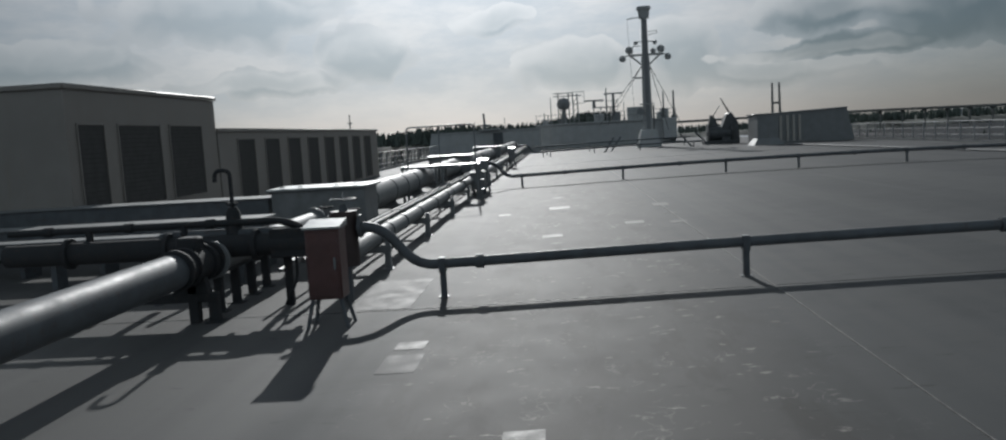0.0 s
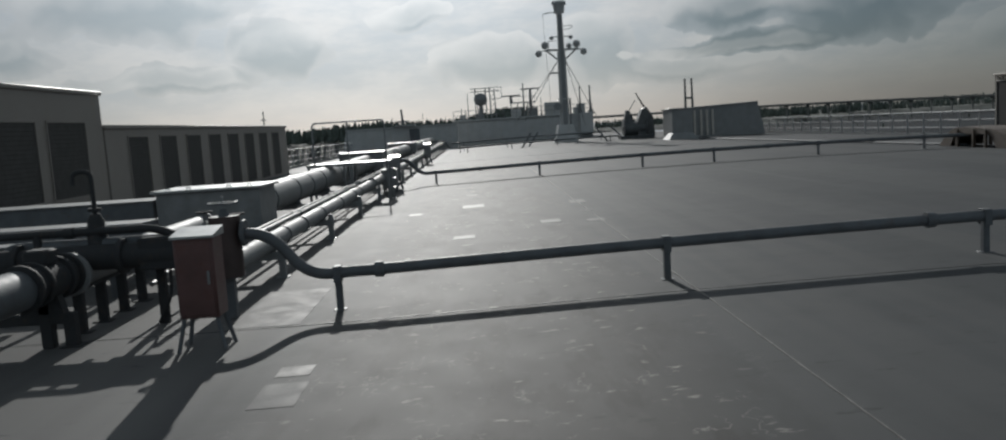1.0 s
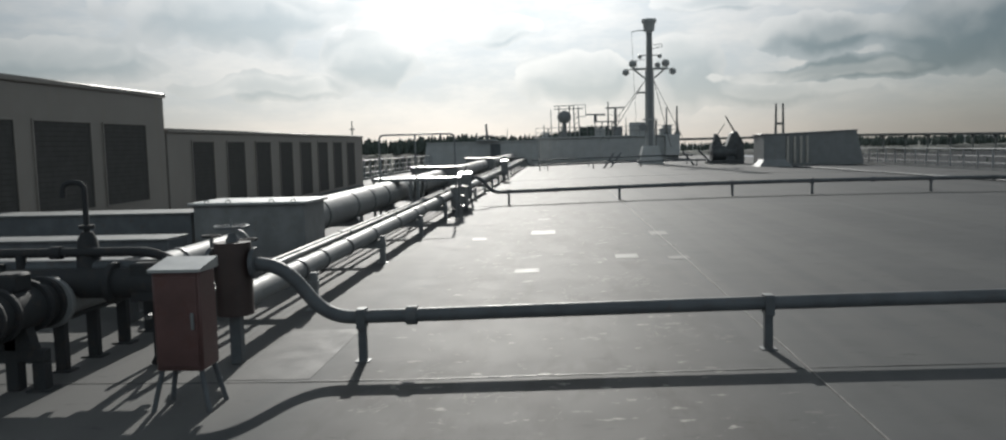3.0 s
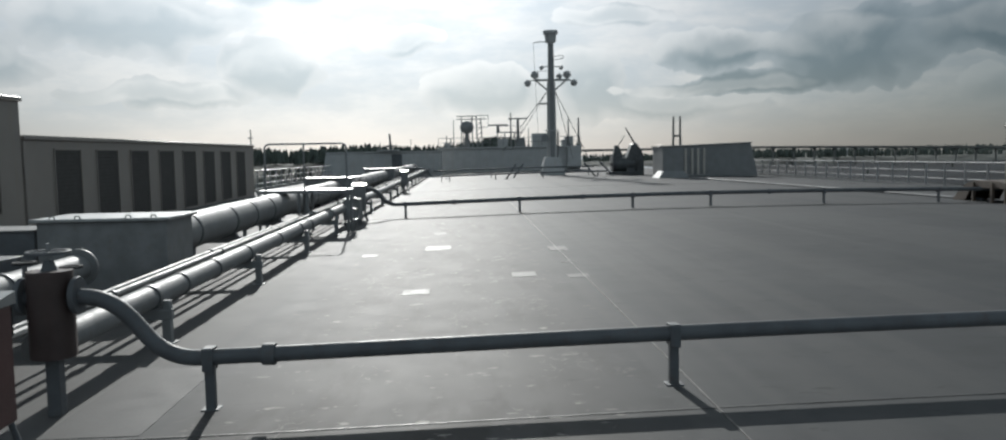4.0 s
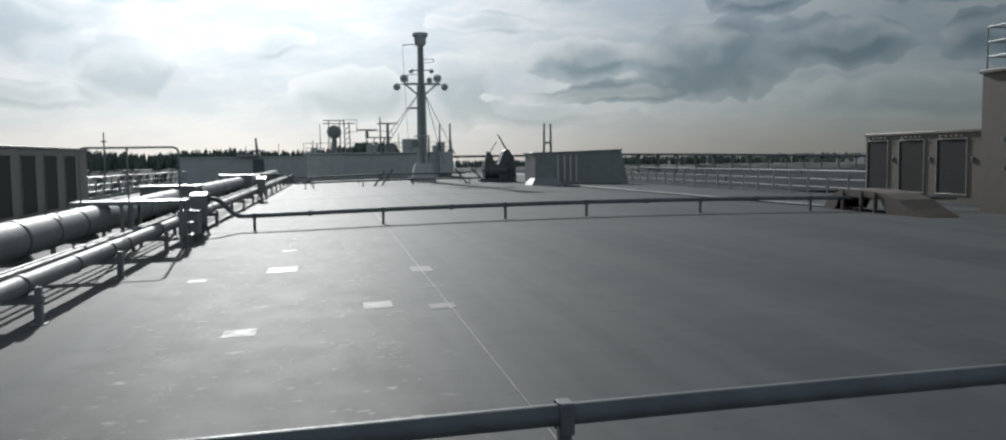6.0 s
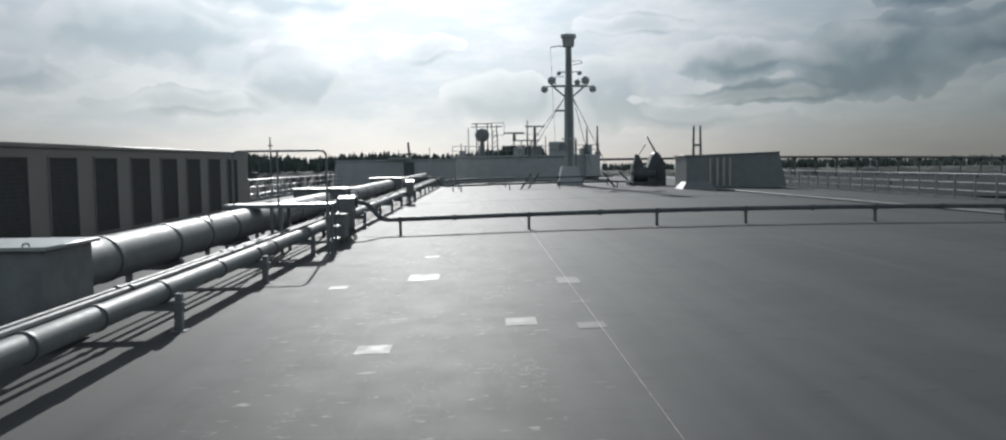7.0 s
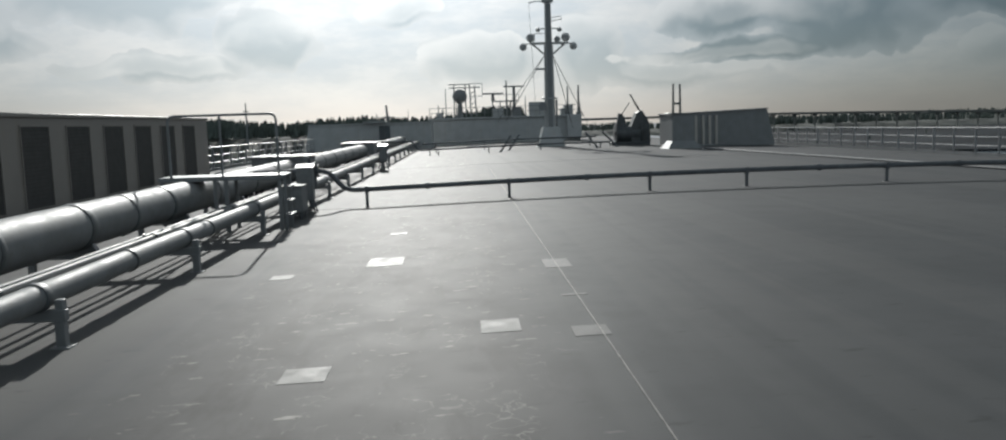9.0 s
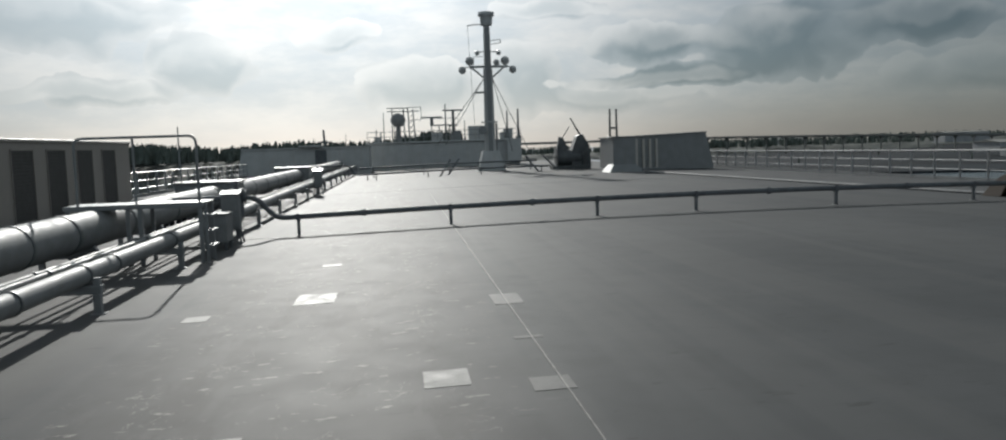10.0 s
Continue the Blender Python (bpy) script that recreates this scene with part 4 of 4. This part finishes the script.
def make_mast():
    m = thing("signal_mast", "tall white painted steel signal mast with lamps and stays", "mast", (8.46, 57.5, Z(8.46, 57.5) - 0.02))
    bm = B()
    a = [bm.verts.new((x, y, 0.0)) for x, y in ((-0.9, -0.9), (0.9, -0.9), (0.9, 0.9), (-0.9, 0.9))]
    b = [bm.verts.new((x, y, 1.35)) for x, y in ((-0.55, -0.55), (0.55, -0.55), (0.55, 0.55), (-0.55, 0.55))]
    bm.faces.new(a[::-1]), bm.faces.new(b)
    for i in range(4):
        bm.faces.new((a[i], a[(i + 1) % 4], b[(i + 1) % 4], b[i]))
    part("foot", bm, WHITE, m, smooth=False)
    part("lower_tube", tube(B(), [(0, 0, 1.3), (0, 0, 6.9)], 0.37, 18, r_end=0.31), WHITE, m)
    part("upper_tube", tube(B(), [(0, 0, 6.9), (0, 0, 9.9)], 0.25, 16, r_end=0.21), WHITE, m)
    head = part("head_platform", tube(B(), [(0, 0, 9.75), (0, 0, 9.9), (0, 0, 10.35), (0, 0, 10.6)], 0.36, 14, r_end=0.48), WHITE, m)
    part("rim", ring(B(), (0, 0, 10.50), (0, 0, 1), 0.54, 0.38, 0.26, 16), WHITE, head)
    part("gaff", tube(B(), bend([(0, 0, 9.75), (-0.7, 0, 9.85), (-1.28, 0, 9.75)], 0.2, 4), 0.035, 6), STEEL, m)
    part("halyard", tube(B(), [(-1.28, 0, 9.75), (-1.0, 0, 3.0)], 0.012, 5), WIRE, m)
    part("upper_bracket", tube(B(), bend([(0.25, 0, 8.5), (0.95, 0, 8.62), (0.9, 0, 8.82), (0.25, 0, 8.75)], 0.06, 3), 0.025, 6), STEEL, m)
    part("lamp_arm", box(B(), -0.65, 0.75, -0.04, 0.04, 7.98, 8.04, 0.005), STEEL, m)
    for x in (-0.68, 0.78):
        flood_light(m, x, 7.95, 0.17, 1)
    part("cross_arm", box(B(), -1.25, 1.35, -0.15, 0.15, 6.95, 7.10, 0.02), WHITE, m)
    part("arm_railing", tube(B(), bend([(-0.95, 0, 7.1), (-0.95, 0, 7.7), (-0.3, 0, 7.7)], 0.04, 3), 0.02, 6), STEEL, m)
    for sx in (-1, 1):
        part("arm_brace", tube(B(), [(1.1 * sx, 0, 6.98), (0.3 * sx, 0, 6.3)], 0.06, 8), WHITE, m)
        flood_light(m, 1.2 * sx, 7.42, 0.30, 1)
        flood_light(m, 1.72 * sx, 6.82, 0.26, 1)
        part("lamp_bracket", tube(B(), [(1.2 * sx, 0, 7.05), (1.72 * sx, 0, 6.95)], 0.035, 6), STEEL, m)
    flood_light(m, 0.62, 7.3, 0.22, 1)
    part("side_platform", box(B(), -0.95, -0.3, -0.25, 0.25, 5.25, 5.36, 0.01), WHITE, m)
    part("loud_hailer", tube(B(), [(-0.55, -0.1, 2.75), (-0.55, -0.5, 2.75)], 0.12, 10, r_end=0.28), STEEL, m)
    part("mid_collar", ring(B(), (0, 0, 3.3), (0, 0, 1), 0.56, 0.38, 0.08), WHITE, m)
    part("cable_trunk", box(B(), 0.40, 0.52, -0.12, 0.12, 1.3, 3.2, 0.01), STEEL, m)
    for x, y, z in ((-3.2, 9.0, 1.9), (-2.6, 8.0, 1.9), (2.6, 8.0, 1.2), (4.4, 10.0, 0.8)):
        part("stay", tube(B(), [(0.3 * (1 if x > 0 else -1), 0, 6.2), (x, y, z)], 0.022, 5), WIRE, m)
    part("ladder", box(B(), -0.15, 0.15, -0.48, -0.45, 1.35, 9.6, 0.0), STEEL, m, smooth=False)


make_mast()
for x, y, dx in ((4.6, 49.6, -0.55), (5.2, 51.8, -0.6), (10.6, 50.5, 0.6), (12.0, 51.5, 0.75)):
    st = thing("rail_strut", "dark slanting steel strut beside the mast rails", "strut", (x, y, Z(x, y)), "struts by the mast")
    part("bar", tube(B(), [(0, 0, 0), (-dx * 1.2, 0.3, 0.95)], 0.06, 8), PIPE_DARK, st)
    part("foot_plate", box(B(), -0.12, 0.12, -0.1, 0.1, -0.01, 0.03, 0.004), PIPE_DARK, st)

lock = thing("deck_locker", "grey steel ventilator trunk with a flared foot", "ventilator", (14.3, 45.0, Z(14.3, 45.0)))
part("trunk", box(B(), -0.62, 0.62, -0.6, 0.6, 0.4, 1.85, 0.02), STEEL, lock)
bm = B()
a = [bm.verts.new((x, y, -0.02)) for x, y in ((-0.95, -0.95), (0.95, -0.95), (0.95, 0.95), (-0.95, 0.95))]
b = [bm.verts.new((x, y, 0.42)) for x, y in ((-0.62, -0.6), (0.62, -0.6), (0.62, 0.6), (-0.62, 0.6))]
bm.faces.new(a[::-1]), bm.faces.new(b)
for i in range(4):
    bm.faces.new((a[i], a[(i + 1) % 4], b[(i + 1) % 4], b[i]))
part("flared_foot", bm, STEEL, lock, smooth=False)
part("cap", box(B(), -0.70, 0.70, -0.68, 0.68, 1.85, 1.93, 0.02), STEEL, lock)

shed = thing("bow_house", "long dark steel house with a sloping end and pale ribs", "deckhouse", (18.2, 51.0, Z(18.2, 51.0)))
part("wall", prism(B(), [(-2.9, -0.05), (3.25, -0.05), (2.75, 2.12), (-2.9, 1.95)], "y", -0.9, 3.2), STEEL, shed, smooth=False)
part("roof", prism(B(), [(-3.0, 1.95), (2.78, 2.12), (2.78, 2.20), (-3.0, 2.03)], "y", -1.0, 3.3), STEEL, shed, smooth=False)
for x in (-1.65, -1.2, -0.8, -0.4):
    part("rib", box(B(), x - 0.07, x + 0.07, -1.02, -0.9, 0.1, 1.85, 0.01), HOUSE_TRIM, shed)
part("step", box(B(), -2.2, -0.1, -1.9, -1.2, -0.05, 0.12, 0.01), STEEL, shed)

win = thing("mooring_winch", "dark bulky mooring winch with a short jib", "winch", (13.3, 54.0, Z(13.3, 54.0)))
part("bed", box(B(), -1.3, 1.2, -0.6, 0.6, -0.02, 0.25, 0.02), DARK, win)
part("drum", tube(B(), [(-0.9, 0, 0.75), (-0.85, 0, 0.75), (0.55, 0, 0.75), (0.6, 0, 0.75)], 0.52, 16), DARK, win)
for x in (-0.95, 0.65):
    part("drum_flange", ring(B(), (x, 0, 0.75), (1, 0, 0), 0.72, 0.2, 0.06), DARK, win)
part("gear_case", prism(B(), [(0.0, 0.2), (1.25, 0.2), (1.15, 1.5), (0.7, 2.25), (0.35, 2.1), (0.0, 1.2)], "y", -0.45, 0.45), DARK, win, smooth=False)
part("cover", prism(B(), [(-1.0, 0.9), (-0.2, 1.3), (-0.5, 2.0), (-0.75, 2.1)], "y", -0.2, 0.2), DARK, win, smooth=False)
part("jib", tube(B(), [(0.75, 0, 2.0), (0.02, 0, 3.3)], 0.07, 8, r_end=0.04), DARK, win)
part("jib_stay", tube(B(), [(-0.55, 0, 2.0), (-0.05, 0, 2.75)], 0.03, 6), DARK, win)

dh = thing("bridge_deckhouse", "broad pale navigation deckhouse crowned with aerials", "deckhouse", (6.4, 77.0, 0))
part("wall", box(B(), -6.9, 6.9, 0.0, 9.0, -0.4, 2.15, 0.03), WHITE, dh)
part("roof", box(B(), -7.1, 7.1, -0.2, 9.2, 2.15, 2.30, 0.03), WHITE, dh)
part("wing", box(B(), 5.6, 6.9, -0.8, 0.0, 0.2, 2.2, 0.02), WHITE, dh)
for z in (2.75, 3.2):
    part("roof_rail", tube(B(), [(-6.9, -0.1, z), (6.9, -0.1, z)], 0.025, 6), STEEL, dh)
for i in range(12):
    x = -6.9 + 13.8 * i / 11
    part("rail_post", tube(B(), [(x, -0.1, 2.3), (x, -0.1, 3.2)], 0.025, 6), STEEL, dh)
for x, w, h in ((-0.6, 1.0, 0.75), (3.0, 1.5, 1.25), (-6.0, 0.6, 0.5), (5.9, 0.8, 0.9), (5.4, 0.5, 0.6)):
    part("roof_box", box(B(), x - w / 2, x + w / 2, 0.4, 1.4, 2.28, 2.3 + h, 0.03), WHITE, dh)

dome = thing("satellite_dome", "grey satellite dome on a lattice frame above the deckhouse", "aerial", (2.3, 77.8, 2.3))
bm = B()
bmesh.ops.create_uvsphere(bm, u_segments=16, v_segments=10, radius=0.68, matrix=Matrix.Translation((0, 0, 1.95)) @ Matrix.Diagonal((1, 1, 0.95, 1)))
part("dome", bm, STEEL, dome)
part("pedestal", tube(B(), [(0, 0, 0), (0, 0, 1.4)], 0.28, 10, r_end=0.2), STEEL, dome)
for x in (-0.55, 0.55, 1.0, 1.5):
    part("frame_post", tube(B(), [(x, 0.3, 0), (x * 0.92, 0.3, 3.1 if x < 1.2 else 2.9)], 0.055, 6), STEEL, dome)
for z in (2.75, 3.05):
    part("frame_bar", tube(B(), [(-1.0, 0.3, z), (1.9 if z < 3 else 0.9, 0.3, z)], 0.05, 6), STEEL, dome)
part("loop_aerial", tube(B(), bend([(0.9, 0.3, 3.1), (2.1, 0.3, 3.1), (2.1, 0.3, 1.95), (0.95, 0.3, 1.95)], 0.05, 3), 0.03, 6), STEEL, dome)
for z in (0.5, 1.0, 1.5, 2.0, 2.5):
    part("lattice", tube(B(), [(0.95, 0.3, z - 0.4), (1.42, 0.3, z)], 0.03, 5), STEEL, dome)

rad = thing("radar_mast", "grey radar mast with two bar scanners above the deckhouse", "aerial", (6.6, 77.8, 2.3))
part("post", tube(B(), [(0, 0, 0), (0, 0, 3.3)], 0.10, 8, r_end=0.05), STEEL, rad)
part("platform", box(B(), -1.4, 1.1, -0.3, 0.3, 1.35, 1.45, 0.01), STEEL, rad)
for x, z in ((-1.25, 2.05), (0.7, 2.65)):
    sc = part("scanner", box(B(), x - 0.95, x + 0.95, -0.1, 0.1, z, z + 0.14, 0.03), STEEL, rad)
    part("turning_unit", tube(B(), [(x, 0, 0.0 if x > 0 else 1.4), (x, 0, z)], 0.17, 8, r_end=0.12), STEEL, sc)
part("housing", box(B(), 0.45, 1.35, -0.4, 0.4, 0.0, 0.85, 0.05), STEEL, rad)
for x in (-1.3, -0.6, 0.35):
    part("brace", tube(B(), [(x, 0, 0), (x, 0, 1.35)], 0.05, 6), STEEL, rad)
part("platform_rail", tube(B(), bend([(-1.4, -0.3, 1.45), (-1.4, -0.3, 2.0), (1.1, -0.3, 2.0), (1.1, -0.3, 1.45)], 0.05, 3), 0.02, 6), STEEL, rad)

for x, y, h, r in ((1.0, 77.5, 2.7, 0.05), (1.95, 77.5, 1.5, 0.04), (0.3, 77.5, 1.2, 0.06), (0.65, 77.5, 0.9, 0.05), (8.3, 77.5, 1.8, 0.05), (12.2, 77.3, 2.6, 0.10), (13.2, 77.3, 2.7, 0.12), (10.2, 77.6, 1.2, 0.03), (10.9, 77.6, 1.1, 0.03)):
    w = thing("whip_aerial", "thin grey whip aerial standing on the deckhouse roof", "aerial", (x, y, 2.28), "whip aerials")
    part("rod", tube(B(), [(0, 0, 0), (0, 0, h)], r, 6, r_end=r * 0.6), STEEL, w)
    part("base", tube(B(), [(0, 0, 0), (0, 0, 0.25)], r * 2.2, 8), STEEL, w)

lh = thing("bow_locker_house", "low pale steel house with a sloping end at the deck edge", "deckhouse", (-5.3, 68.0, Z(-5.3, 68.0)))
part("wall", prism(B(), [(-5.0, -0.05), (5.2, -0.05), (5.2, 2.1), (-4.6, 2.1)], "y", 0, 5), WHITE, lh, smooth=False)
part("roof", prism(B(), [(-4.65, 2.1), (5.3, 2.1), (5.3, 2.2), (-4.63, 2.2)], "y", -0.1, 5.1), WHITE, lh, smooth=False)
part("door", box(B(), 1.0, 1.9, -0.03, 0.0, 0.15, 1.95, 0.006), PIPE_DARK, lh)
part("hatch", box(B(), -0.2, 1.6, -0.6, 0.9, 2.2, 2.34, 0.02), GALV, lh)
